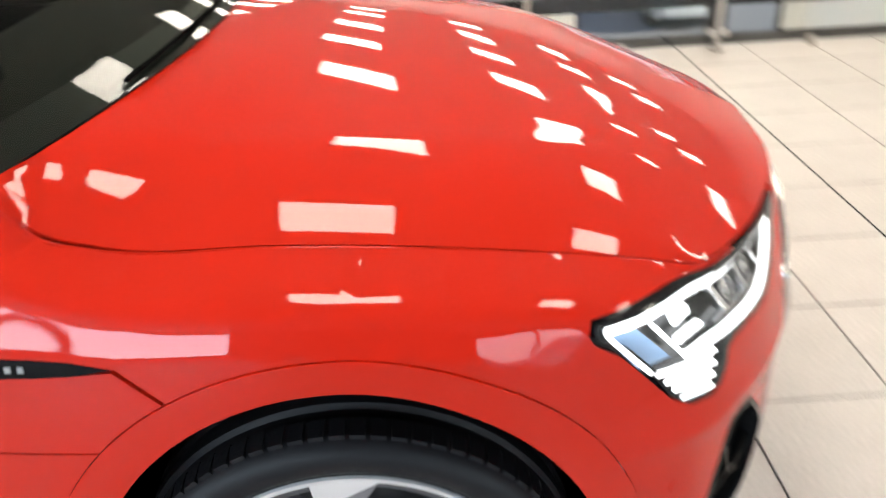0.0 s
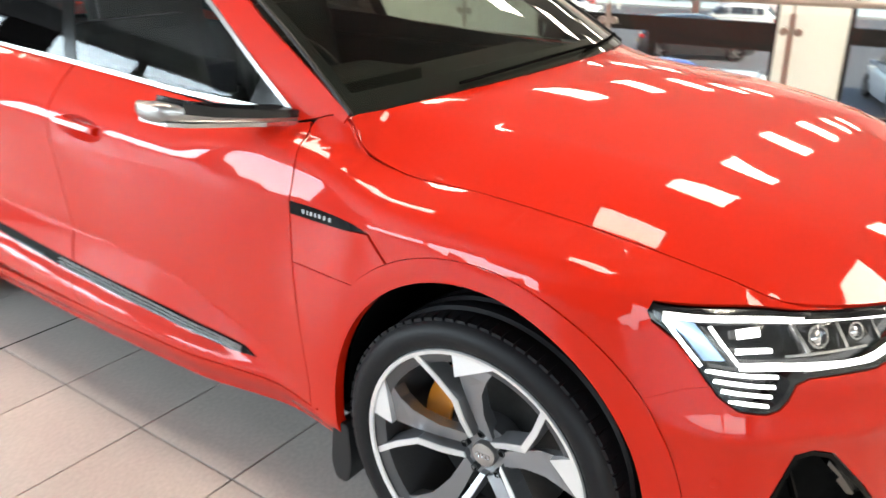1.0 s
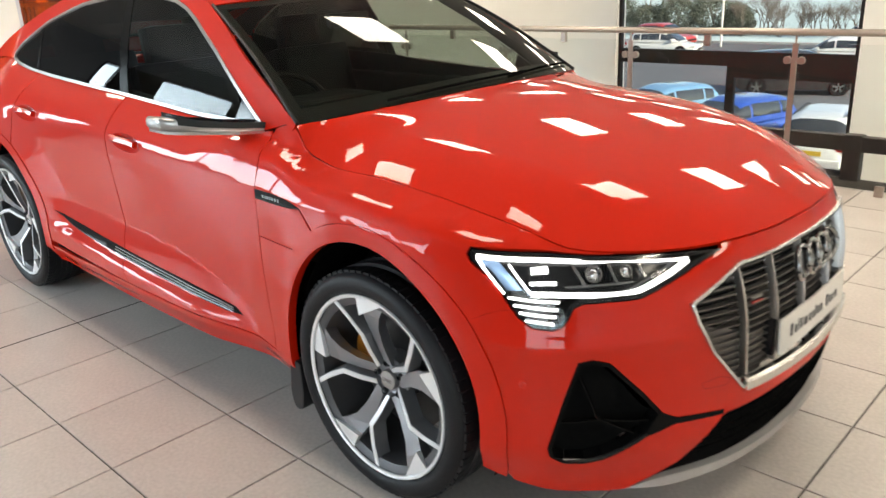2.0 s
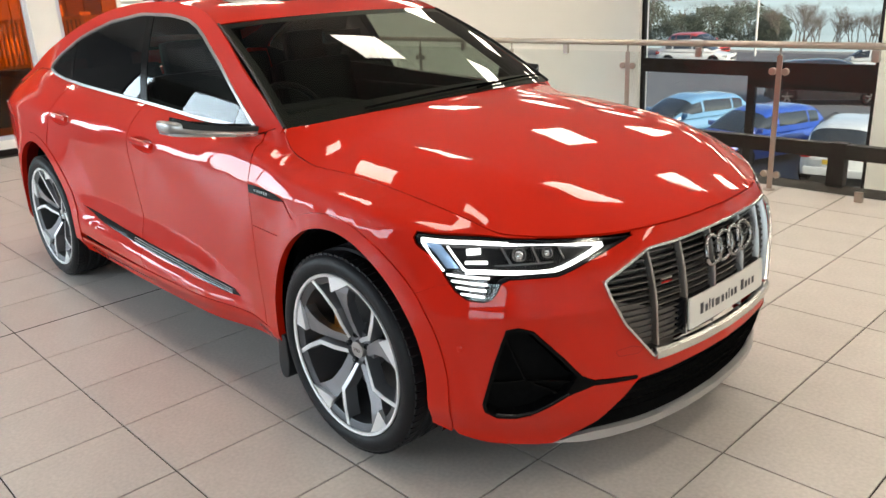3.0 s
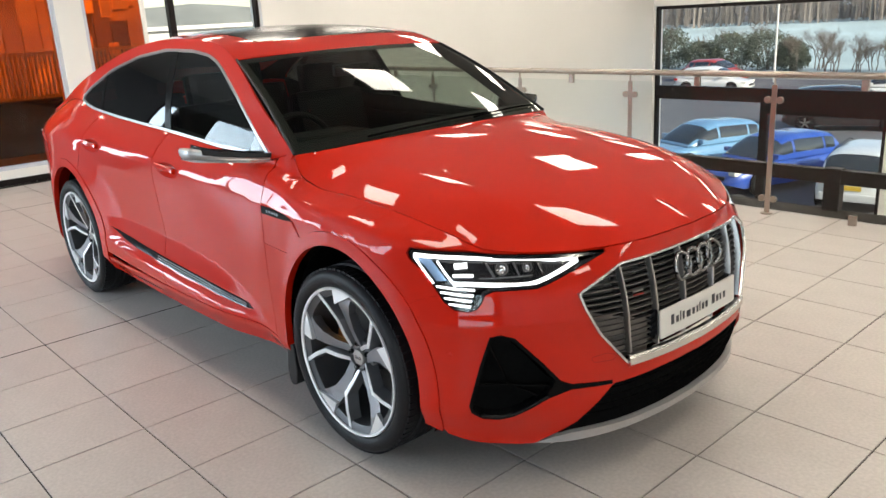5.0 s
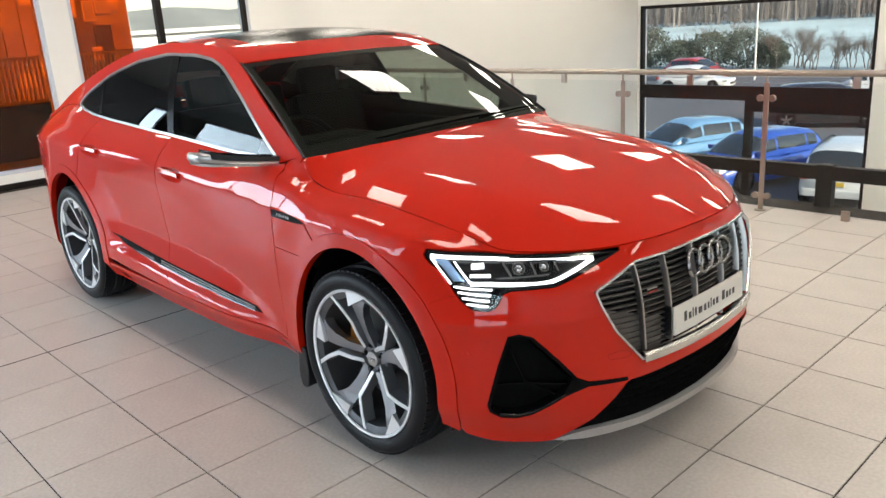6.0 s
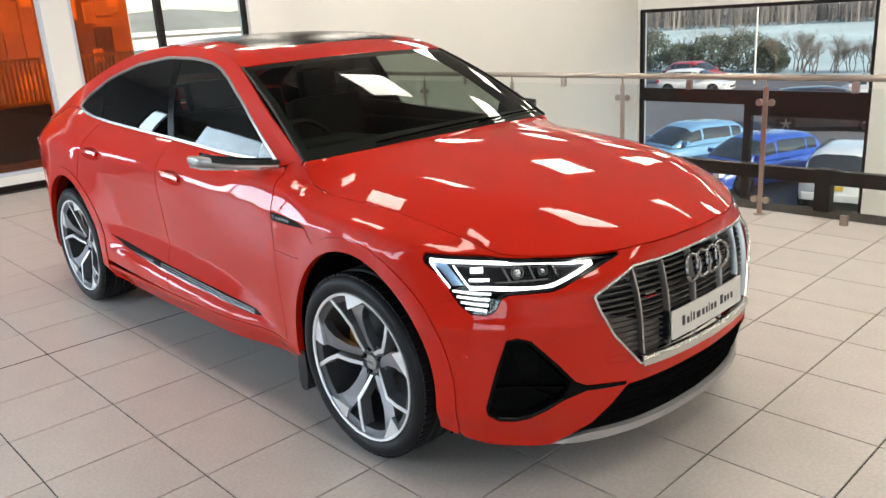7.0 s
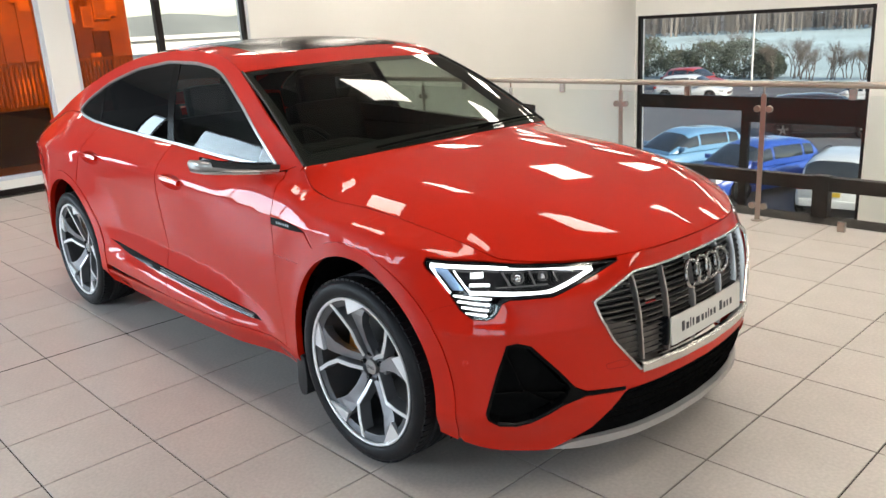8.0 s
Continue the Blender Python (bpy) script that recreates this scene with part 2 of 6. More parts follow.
# ---- the car's surfaces: x forward, y to its left, z up, metres ----
class Curve:
    """A smooth curve through points, by the first column or by arc length."""
    def __init__(self, points, by_length=False):
        p = np.array(points, float)
        if by_length:
            t = np.r_[0, np.cumsum(np.linalg.norm(np.diff(p, axis=0), axis=1))]
        else:
            p = p[np.argsort(p[:, 0])]
            t, p = p[:, 0], p[:, 1:]
        self.t, self.p = t, p
        h, d = np.diff(t)[:, None], np.diff(p, axis=0)
        s = d / h
        m = np.zeros_like(p)
        m[0], m[-1] = s[0], s[-1]
        m[1:-1] = (s[:-1] * h[1:] + s[1:] * h[:-1]) / (h[1:] + h[:-1])
        self.m = m

    def __call__(self, t):
        t = float(min(max(t, self.t[0]), self.t[-1]))
        i = min(max(int(np.searchsorted(self.t, t)) - 1, 0), len(self.t) - 2)
        h = self.t[i + 1] - self.t[i]
        u = (t - self.t[i]) / h
        a, b = u * u * (3 - 2 * u), u * (1 - u)
        r = self.p[i] * (1 - a) + self.p[i + 1] * a + h * b * ((1 - u) * self.m[i] - u * self.m[i + 1])
        return r if len(r) > 1 else float(r[0])


def ease(a, b, v):
    u = min(max((v - a) / (b - a), 0.0), 1.0)
    return u * u * (3 - 2 * u)


# the widest outline in plan, from the middle of the nose round to the middle of the tail
PLAN = Curve([(2.415, 0), (2.402, -0.2), (2.36, -0.4), (2.28, -0.57), (2.175, -0.72), (2.04, -0.84), (1.85, -0.893), (1.47, -0.91), (1.0, -0.907), (0.3, -0.907), (-0.6, -0.907),
              (-1.46, -0.915), (-1.95, -0.895), (-2.25, -0.81), (-2.42, -0.6), (-2.49, -0.3), (-2.5, 0)], True)
# the edge where side and nose end: bonnet gap, then the foot of the windows, then the tail
RIM = Curve([(2.37, 0, 0.872), (2.335, -0.28, 0.867), (2.255, -0.47, 0.862), (2.15, -0.625, 0.87), (2.036, -0.733, 0.888), (1.93, -0.757, 0.918), (1.8, -0.772, 0.945), (1.62, -0.78, 0.972),
             (1.4, -0.785, 0.992), (1.14, -0.79, 1.008), (1.062, -0.79, 1.033), (1.01, -0.787, 1.105), (0.853, -0.80, 1.083), (0.39, -0.795, 1.098), (0.1, -0.787, 1.116), (-0.2, -0.78, 1.133),
             (-0.57, -0.774, 1.149), (-0.98, -0.764, 1.174), (-1.25, -0.755, 1.195), (-1.5, -0.74, 1.235), (-1.8, -0.72, 1.23), (-2.1, -0.68, 1.18), (-2.33, -0.58, 1.13), (-2.38, -0.3, 1.125), (-2.39, 0, 1.12)], True)
S_END = PLAN.t[-1]
_us = np.linspace(0, RIM.t[-1], 3600)
_rim = np.array([RIM(u) for u in _us])


def plan_at(s):
    """Place and outward direction on the outline."""
    p = PLAN(s - 0.004) if s > 0.004 else PLAN(0.004 - s) * (1, -1)
    q = PLAN(s + 0.004) if s < S_END - 0.004 else PLAN(2 * S_END - s - 0.004) * (1, -1)
    d = (q - p) / np.linalg.norm(q - p)
    return PLAN(s), np.array([d[1], -d[0]]) * -1.0


def _rim_of(s):
    p, n = plan_at(s)
    rel = _rim[:, :2] - p
    along, across = rel @ -n, np.abs(rel @ np.array([-n[1], n[0]]))
    i = int(np.argmin(across + np.where(along < -0.05, 9.0, 0.0) + np.maximum(along - 0.4, 0) * 9))
    return along[i], _rim[i, 2]


_ss = np.linspace(0, S_END, 420)
_tops = np.array([_rim_of(s) for s in _ss])
_blur = np.exp(-((_ss[:, None] - _ss[None, :]) / 0.014) ** 2 / 2)
_even = (_blur @ _tops) / _blur.sum(1)[:, None]


def rim_at(s):
    """How far in and how high the side ends at s."""
    return float(np.interp(s, _ss, _tops[:, 0])), float(np.interp(s, _ss, _tops[:, 1]))


def top_at(s):
    """The same, evened out, for the roll of the shoulder."""
    inset, top = float(np.interp(s, _ss, _even[:, 0])), float(np.interp(s, _ss, _even[:, 1]))
    x = PLAN(s)[0]
    if 0.6 < x < 1.14:
        low = min(top, SHOULDER(x))
        inset, top = inset - 0.4 * (top - low), low
    return inset, top


SHOULDER = Curve([(0.5, 1.12), (0.6, 1.10), (0.75, 1.082), (0.85, 1.069), (0.95, 1.051), (1.05, 1.031), (1.14, 1.014)])
CREASE = Curve([(-2.6, 0.98), (-1.5, 1.02), (-1.0, 1.0), (0.13, 0.963), (0.55, 0.946), (0.93, 0.919), (1.2, 0.912), (1.4, 0.90), (1.62, 0.88), (1.9, 0.84), (2.5, 0.72)])


# fold of the doors, and the shelf below the flank strip
FOLD = Curve([(-1.3, 0.60), (-0.93, 0.598), (-0.56, 0.592), (-0.25, 0.586), (0.17, 0.563), (0.36, 0.542), (0.63, 0.473), (0.85, 0.42), (1.2, 0.40)])
SHELF = Curve([(-1.3, 0.47), (-0.66, 0.450), (-0.235, 0.419), (0.22, 0.396), (0.55, 0.379), (1.2, 0.368)])
AXLE, HUB_Z, ARCH_X, ARCH_Z, ARCH_C = 1.464, 0.377, 0.41, 0.455, 0.388


def arch_rho(x, z):
    """1 on the lip of the nearer wheel arch, more outside it."""
    cx = AXLE if x > 0 else -AXLE
    return math.hypot((x - cx) / ARCH_X, (z - ARCH_C) / ARCH_Z)


def body(s, z):
    """A place on the side, nose and tail, s along the outline; past the middles it is mirrored."""
    if s < 0:
        return body(-s, z) * (1, -1, 1)
    if s > S_END:
        return body(2 * S_END - s, z) * (1, -1, 1)
    p, n = plan_at(s)
    inset_top, top = top_at(s)
    x = p[0]
    front = 1 - ease(0.9, 1.35, s)
    back = ease(S_END - 1.3, S_END - 0.9, s)
    flank = max(0.0, 1 - front - back)
    wing = ease(0.45, 0.95, x) * flank
    crease = CREASE(x) * flank + (top - 0.16) * front + (top - 0.2) * back
    h = top - crease
    u = max(0.0, (z - crease) / h)
    lean = min((0.12 + 0.20 * wing) * flank * h, 0.6 * inset_top)
    inset = lean * u + (inset_top - lean) * u ** (1.75 + 6.0 * ease(0.45, 0.9, x) * flank) if u < 1 else inset_top + 0.4 * (z - top)
    fade = max(0.0, 1 - u ** 5)
    # doors: face leaning in down to a sharp fold, kicking out below it to a shelf over the sill
    door = ease(-1.25, -0.75, x) * (1 - ease(0.75, 1.15, x)) * flank
    if door > 0:
        zc, zs = FOLD(x), SHELF(x)
        kick = ease(-1.14, -0.72, x) * (1 - ease(0.45, 0.86, x))
        inset += door * 0.030 * min(max((0.90 - max(z, zc)) / (0.90 - zc), 0.0), 1.0) * (1 - 0.5 * ease(0.5, 0.9, x))
        if z < zc:
            inset -= door * (kick * 0.20 + 0.05) * (zc - max(z, zs))
        inset -= door * (0.12 + 0.88 * kick) * 0.026 * ease(zs + 0.024, zs - 0.026, z)
    inset += flank * 0.06 * ease(0.345, 0.21, z) if z < 0.345 else 0.0
    # flared wheel arches
    rho = arch_rho(x, z)
    flare = 0.03 * (1 - ease(1.0, 1.75, rho)) * (flank + 0.5 * front) * fade
    inset -= flare
    # nose: upright below, leaning back above, tucked in under the bumper
    inset += front * (0.03 * ease(0.62, 0.86, z) * max(0.0, 1 - u) + (0.05 - 0.018 * ease(0.80, 0.60, s)) * ease(0.36, 0.2, z))
    if 0.5 < s < 1.2:
        inset -= 0.008 * ease(0.5, 0.65, s) * (1 - ease(1.0, 1.2, s)) * math.exp(-(((z - 0.652) / 0.026) ** 2))
    inset += back * (0.08 * ease(0.5, 0.25, z))
    q = p - n * inset
    return np.array([q[0], q[1], z])


_xs = np.array([PLAN(s)[0] for s in _ss])
_side = (_ss > 0.95) & (_ss < S_END - 0.95)


def s_of_x(x):
    """Where along the outline the flank stands at x."""
    return float(np.interp(-x, -_xs[_side], _ss[_side]))


BONNET_MID = Curve([(0.9, 1.19), (1.2, 1.163), (1.5, 1.12), (1.8, 1.061), (2.0, 1.011), (2.15, 0.963), (2.27, 0.917), (2.34, 0.886), (2.38, 0.864)])
_gap = Curve([(0.95, 0.787, 1.12), (1.01, 0.787, 1.1), (1.062, 0.79, 1.04), (1.14, 0.79, 1.01), (1.4, 0.785, 0.992), (1.62, 0.78, 0.972), (1.8, 0.772, 0.945), (1.93, 0.757, 0.918), (2.036, 0.733, 0.888), (2.2, 0.69, 0.845), (2.4, 0.66, 0.78)])


def GAP(x):
    """How far out and how high the gap beside the bonnet runs at x."""
    if 0.9 < x < 2.03:
        side = _rim[(_rim[:, 0] > 0.86) & (_rim[:, 0] < 2.2)][::-1]
        return -float(np.interp(x, side[:, 0], side[:, 1])), float(np.interp(x, side[:, 0], side[:, 2]))
    return tuple(_gap(x))


def bonnet_raw(x, y):
    mid = BONNET_MID(x)
    gy, gz = GAP(x)
    crease = 0.60 - 0.09 * ease(1.2, 2.3, x)
    a = abs(y)
    steep = 2.0 * max(0.0, a - crease) ** 2.4
    full = 2.0 * max(0.0, gy - crease) ** 2.4
    k = (mid - gz - full) / gy ** 2.3
    return mid - k * a ** 2.3 - steep + 0.0018 * math.exp(-(((a - crease) / 0.03) ** 2)) + 0.0115 * ease(1.75, 2.1, x) * math.exp(-(((a - crease + 0.06) / 0.11) ** 2))


_nose = np.array([body(u, rim_at(u)[1]) for u in np.linspace(0.0, 0.97, 60)])
_nose_y, _nose_x = np.abs(_nose[:, 1]), _nose[:, 0]
_nose_d = np.array([p[2] - bonnet_raw(p[0], p[1]) for p in _nose])


_back_y = np.linspace(0, 0.78, 40)
_back_d = np.array([1.112 + 0.045 * (1 - (y / 0.782) ** 2) - bonnet_raw(1.015 + 0.19 * (1 - (y / 0.782) ** 2), y) for y in _back_y])


def bonnet(x, y, off=0.0):
    """Height of the bonnet, with its two soft creases, brought down onto the nose along its front edge and up to the windscreen behind."""
    a = abs(y)
    front = float(np.interp(a, _nose_y, _nose_x))
    low = float(np.interp(a, _nose_y, _nose_d))
    rear = 1.015 + 0.19 * (1 - min(a / 0.782, 1.0) ** 2)
    up = float(np.interp(a, _back_y, _back_d))
    return np.array([x, y, bonnet_raw(x, y) + low * min(max((x - front + 0.5) / 0.5, 0.0), 1.0) ** 2 + up * ease(rear + 0.22, rear, x) + off])


RAIL = Curve([(1.015, 1.117), (0.69, 1.305), (0.366, 1.484), (0.22, 1.538), (0.0, 1.572), (-0.3, 1.588), (-0.6, 1.58), (-0.9, 1.545), (-1.2, 1.475), (-1.5, 1.38), (-1.8, 1.29), (-2.1, 1.2), (-2.34, 1.13)])
ROOF_MID = Curve([(0.44, 1.497), (0.3, 1.548), (0.1, 1.592), (-0.3, 1.625), (-0.7, 1.615), (-1.1, 1.562), (-1.5, 1.468), (-1.9, 1.34), (-2.2, 1.22), (-2.4, 1.13)])


def cabin_side(x, z, off=0.0):
    """The leaning side of the cabin, windows and pillars."""
    y = 0.80 - 0.40 * (z - 1.083) + (0.012 + 0.010 * ease(0.92, 0.72, x)) * math.sin(math.pi * min(max((z - 1.08) / 0.5, 0), 1))
    y -= 0.10 * ease(-1.4, -2.35, x) if x < -1.4 else 0.0
    return np.array([x, -(y + off), z])


def roof(x, y, off=0.0):
    zl = RAIL(x)
    yl = abs(cabin_side(x, zl)[1])
    mid = max(ROOF_MID(x), zl + 0.01)
    return np.array([x, y, mid - (mid - zl) * min(abs(y) / yl, 1.0) ** 3 + off])


def windscreen(u, v, off=0.0):
    """u from the car's right (-1) to its left (1), v up from the bonnet to the roof."""
    base = np.array([1.015 + 0.19 * (1 - u * u), 0.782 * u, 1.117 + 0.045 * (1 - u * u)])
    head = np.array([0.366 + 0.085 * (1 - u * u), 0.640 * u, 1.484 + 0.02 * (1 - u * u)])
    p = base + (head - base) * v
    return p + np.array([0.4, 0, 0.9]) * (0.02 * math.sin(math.pi * v) + off)


# ---- building on those surfaces ----
from mathutils.geometry import delaunay_2d_cdt


def dense(points, step, closed=True):
    """Points along the polygon or path, no further apart than step."""
    out = []
    n = len(points)
    for i in range(n if closed else n - 1):
        a, b = np.array(points[i], float), np.array(points[(i + 1) % n], float)
        k = max(1, int(math.ceil(np.linalg.norm(b - a) / step)))
        out += [tuple(a + (b - a) * j / k) for j in range(k)]
    return out if closed else out + [tuple(map(float, points[-1]))]


def rounded(points, radius, steps=4):
    """The polygon with its corners rounded off."""
    out = []
    n = len(points)
    for i in range(n):
        p, c, q = (np.array(points[j % n], float) for j in (i - 1, i, i + 1))
        a, b = p - c, q - c
        r = min(radius, 0.45 * np.linalg.norm(a), 0.45 * np.linalg.norm(b))
        a, b = c + a / np.linalg.norm(a) * r, c + b / np.linalg.norm(b) * r
        for k in range(steps + 1):
            t = k / steps
            out.append(tuple((1 - t) ** 2 * a + 2 * t * (1 - t) * c + t * t * b))
    return out


def shrunk(points, d):
    """The polygon moved inwards by d (outwards: minus)."""
    p = np.array(points, float)
    x, y = p[:, 0], p[:, 1]
    turn = np.sign(np.sum(x * np.roll(y, -1) - y * np.roll(x, -1)))
    e1, e2 = p - np.roll(p, 1, 0), np.roll(p, -1, 0) - p
    e1 /= np.linalg.norm(e1, axis=1)[:, None] + 1e-9
    e2 /= np.linalg.norm(e2, axis=1)[:, None] + 1e-9
    n1, n2 = np.stack([-e1[:, 1], e1[:, 0]], 1), np.stack([-e2[:, 1], e2[:, 0]], 1)
    n = n1 + n2
    n /= np.maximum((n * n).sum(1) / 2, 0.5)[:, None]
    return [tuple(v) for v in p + n * d * turn]


def inside(poly, q):
    """Which of the points q lie in the polygon."""
    p, q = np.array(poly, float), np.array(q, float)
    x0, y0, x1, y1 = p[:, 0], p[:, 1], np.roll(p[:, 0], -1), np.roll(p[:, 1], -1)
    with np.errstate(divide="ignore", invalid="ignore"):
        hit = ((y0 > q[:, 1:2]) != (y1 > q[:, 1:2])) & (q[:, 0:1] < (x1 - x0) * (q[:, 1:2] - y0) / (y1 - y0) + x0)
    return hit.sum(1) % 2 == 1


def frame_at(fn, a, b, h=0.004):
    """Place, outward normal on a surface."""
    c = fn(a, b)
    n = np.cross(fn(a + h, b) - fn(a - h, b), fn(a, b + h) - fn(a, b - h))
    n /= np.linalg.norm(n) + 1e-12
    if n @ (c - np.array([c[0] * 0.75, 0.0, 0.55])) < 0:
        n = -n
    return c, n


def surface_mesh(name, outline, fn, holes=(), step=0.03, lip=0.012, lift=0.0, mirror=False):
    """A panel cut to outline and holes (both in the surface's own two coordinates), with a lip turned in along its edges."""
    rings = [dense(r, step) for r in (outline, *holes)]
    verts = [v for r in rings for v in r]
    edges, k = [], 0
    for r in rings:
        edges += [(k + i, k + (i + 1) % len(r)) for i in range(len(r))]
        k += len(r)
    o = np.array(rings[0])
    lo, hi = o.min(0), o.max(0)
    g = np.array([(lo[0] + step * (i + 0.5 * (j % 2)), lo[1] + step * 0.9 * j) for i in range(int((hi[0] - lo[0]) / step) + 2) for j in range(int((hi[1] - lo[1]) / step / 0.9) + 2)])
    keep = inside(rings[0], g)
    for r in rings[1:]:
        keep &= ~inside(r, g)
    g = g[keep]
    if len(g):
        rim = np.array(verts)
        g = g[np.array([np.min(np.sum((rim - q) ** 2, axis=1)) > (0.4 * step) ** 2 for q in g])]
        verts = verts + [tuple(q) for q in g]
    vs, _, fs, *_ = delaunay_2d_cdt([Vector(v) for v in verts], edges, [], 0, 1e-6)
    vs = np.array([tuple(v) for v in vs])
    mids = np.array([vs[list(f)].mean(0) for f in fs])
    ok = inside(rings[0], mids)
    for r in rings[1:]:
        ok &= ~inside(r, mids)
    fs = [f for f, good in zip(fs, ok) if good]
    pn = [frame_at(fn, a, b) for a, b in vs]
    pos, nrm = np.array([p + n * lift for p, n in pn]), np.array([n for _, n in pn])
    if mirror:
        pos, nrm = pos * (1, -1, 1), nrm * (1, -1, 1)
    faces = []
    for f in fs:
        a, b, c = f
        n = np.cross(pos[b] - pos[a], pos[c] - pos[a])
        faces.append((a, b, c) if n @ nrm[a] > 0 else (a, c, b))
    count = {}
    for f in faces:
        for i in range(3):
            count[(f[i], f[(i + 1) % 3])] = 1
    points = [tuple(p) for p in pos]
    normals = [[tuple(nrm[i]) for i in f] for f in faces]
    if lip:
        for (a, b) in [e for e in count if (e[1], e[0]) not in count]:
            i = len(points)
            points += [tuple(pos[a]), tuple(pos[b]), tuple(pos[b] - nrm[b] * lip), tuple(pos[a] - nrm[a] * lip)]
            n = np.cross(pos[b] - pos[a], nrm[a])
            n = tuple(n / (np.linalg.norm(n) + 1e-12))
            faces.append((i + 1, i, i + 3, i + 2))
            normals.append([n] * 4)
    me = bpy.data.meshes.new(name)
    me.from_pydata(points, [], faces)
    me.shade_smooth()
    me.normals_split_custom_set([n for f in normals for n in f])
    return me


def panel(name, outline, fn, material, parent, both=False, label="", **how):
    """A panel on the car's right, and its mirror image on the left where both is set."""
    ob = part(name, surface_mesh(name, outline, fn, **how), material, parent, label)
    if both:
        part(name, surface_mesh(name, outline, fn, mirror=True, **how), material, parent, label)
    return ob


def ribbon_mesh(name, path, fn, width, height, lift=0.0, step=0.03, closed=False, mirror=False):
    """A raised bar that follows a path on a surface; width is one number or one at each end."""
    pts = dense(path, step, closed)
    w0, w1 = width if isinstance(width, tuple) else (width, width)
    pn = [frame_at(fn, a, b) for a, b in pts]
    pos = np.array([p + n * lift for p, n in pn])
    bm = bmesh.new()
    rows = []
    n = len(pts)
    for i in range(n):
        if closed:
            t = pos[(i + 1) % n] - pos[i - 1]
        else:
            t = pos[min(i + 1, n - 1)] - pos[max(i - 1, 0)]
        side = np.cross(pn[i][1], t)
        side /= np.linalg.norm(side) + 1e-12
        w = w0 + (w1 - w0) * i / max(n - 1, 1)
        row = []
        for a, h in ((-0.5, -0.3), (-0.5, 0.55), (-0.3, 1.0), (0.3, 1.0), (0.5, 0.55), (0.5, -0.3)):
            q = pos[i] + side * a * w + pn[i][1] * h * height
            row.append(bm.verts.new((q[0], -q[1] if mirror else q[1], q[2])))
        rows.append(row)
    for i in range(n if closed else n - 1):
        a, b = rows[i], rows[(i + 1) % n]
        for k in range(6):
            bm.faces.new((a[k], a[(k + 1) % 6], b[(k + 1) % 6], b[k]))
    if not closed:
        bm.faces.new(rows[0][::-1])
        bm.faces.new(rows[-1])
    bmesh.ops.recalc_face_normals(bm, faces=bm.faces)
    return mesh_of(bm, name, 40)


def ribbon(name, path, fn, width, height, material, parent, both=False, label="", **how):
    ob = part(name, ribbon_mesh(name, path, fn, width, height, **how), material, parent, label)
    if both:
        part(name, ribbon_mesh(name, path, fn, width, height, mirror=True, **how), material, parent, label)
    return ob


def lathe(profile, steps, axis="y", centre=(0, 0, 0), closed=False, start=0.0, sweep=360.0):
    """A bmesh turned from (along the axis, radius) pairs."""
    bm = bmesh.new()
    full = sweep >= 359.9
    rings = []
    for i in range(steps + (0 if full else 1)):
        a = radians(start + sweep * i / steps)
        c, s = math.cos(a), math.sin(a)
        ring = []
        for along, r in profile:
            q = {"y": (r * c, along, r * s), "x": (along, r * c, r * s), "z": (r * c, r * s, along)}[axis]
            ring.append(bm.verts.new([u + v for u, v in zip(q, centre)]))
        rings.append(ring)
    m = len(profile)
    for i in range(steps):
        a, b = rings[i], rings[(i + 1) % len(rings)]
        for k in range(m if closed else m - 1):
            bm.faces.new((a[k], a[(k + 1) % m], b[(k + 1) % m], b[k]))
    bmesh.ops.recalc_face_normals(bm, faces=bm.faces)
    return bm


def tube(points, radius, sides=10, closed=False):
    """A round bar along points in space."""
    bm = bmesh.new()
    p = [Vector(q) for q in points]
    n = len(p)
    rings = []
    for i in range(n):
        t = (p[(i + 1) % n] - p[i - 1]) if closed else (p[min(i + 1, n - 1)] - p[max(i - 1, 0)])
        t.normalize()
        u = t.orthogonal() if abs(t.z) > 0.95 else t.cross(Vector((0, 0, 1)))
        u.normalize()
        v = t.cross(u)
        rings.append([bm.verts.new(p[i] + (u * math.cos(2 * math.pi * k / sides) + v * math.sin(2 * math.pi * k / sides)) * radius) for k in range(sides)])
    for i in range(n if closed else n - 1):
        a, b = rings[i], rings[(i + 1) % n]
        for k in range(sides):
            bm.faces.new((a[k], a[(k + 1) % sides], b[(k + 1) % sides], b[k]))
    if not closed:
        bm.faces.new(rings[0][::-1])
        bm.faces.new(rings[-1])
    bmesh.ops.recalc_face_normals(bm, faces=bm.faces)
    return bm


def prism(outline, lo, hi, axis="y", bevel=0.0):
    """A flat outline given thickness along an axis."""
    bm = bmesh.new()
    def at(p, d):
        return {"y": (p[0], d, p[1]), "x": (d, p[0], p[1]), "z": (p[0], p[1], d)}[axis]
    a, b = [bm.verts.new(at(p, lo)) for p in outline], [bm.verts.new(at(p, hi)) for p in outline]
    n = len(outline)
    bm.faces.new(a)
    bm.faces.new(b[::-1])
    for i in range(n):
        bm.faces.new((a[i], b[i], b[(i + 1) % n], a[(i + 1) % n]))
    bmesh.ops.recalc_face_normals(bm, faces=bm.faces)
    if bevel:
        bmesh.ops.bevel(bm, geom=list(bm.edges), offset=bevel, segments=2, affect="EDGES", profile=0.7)
    return bm


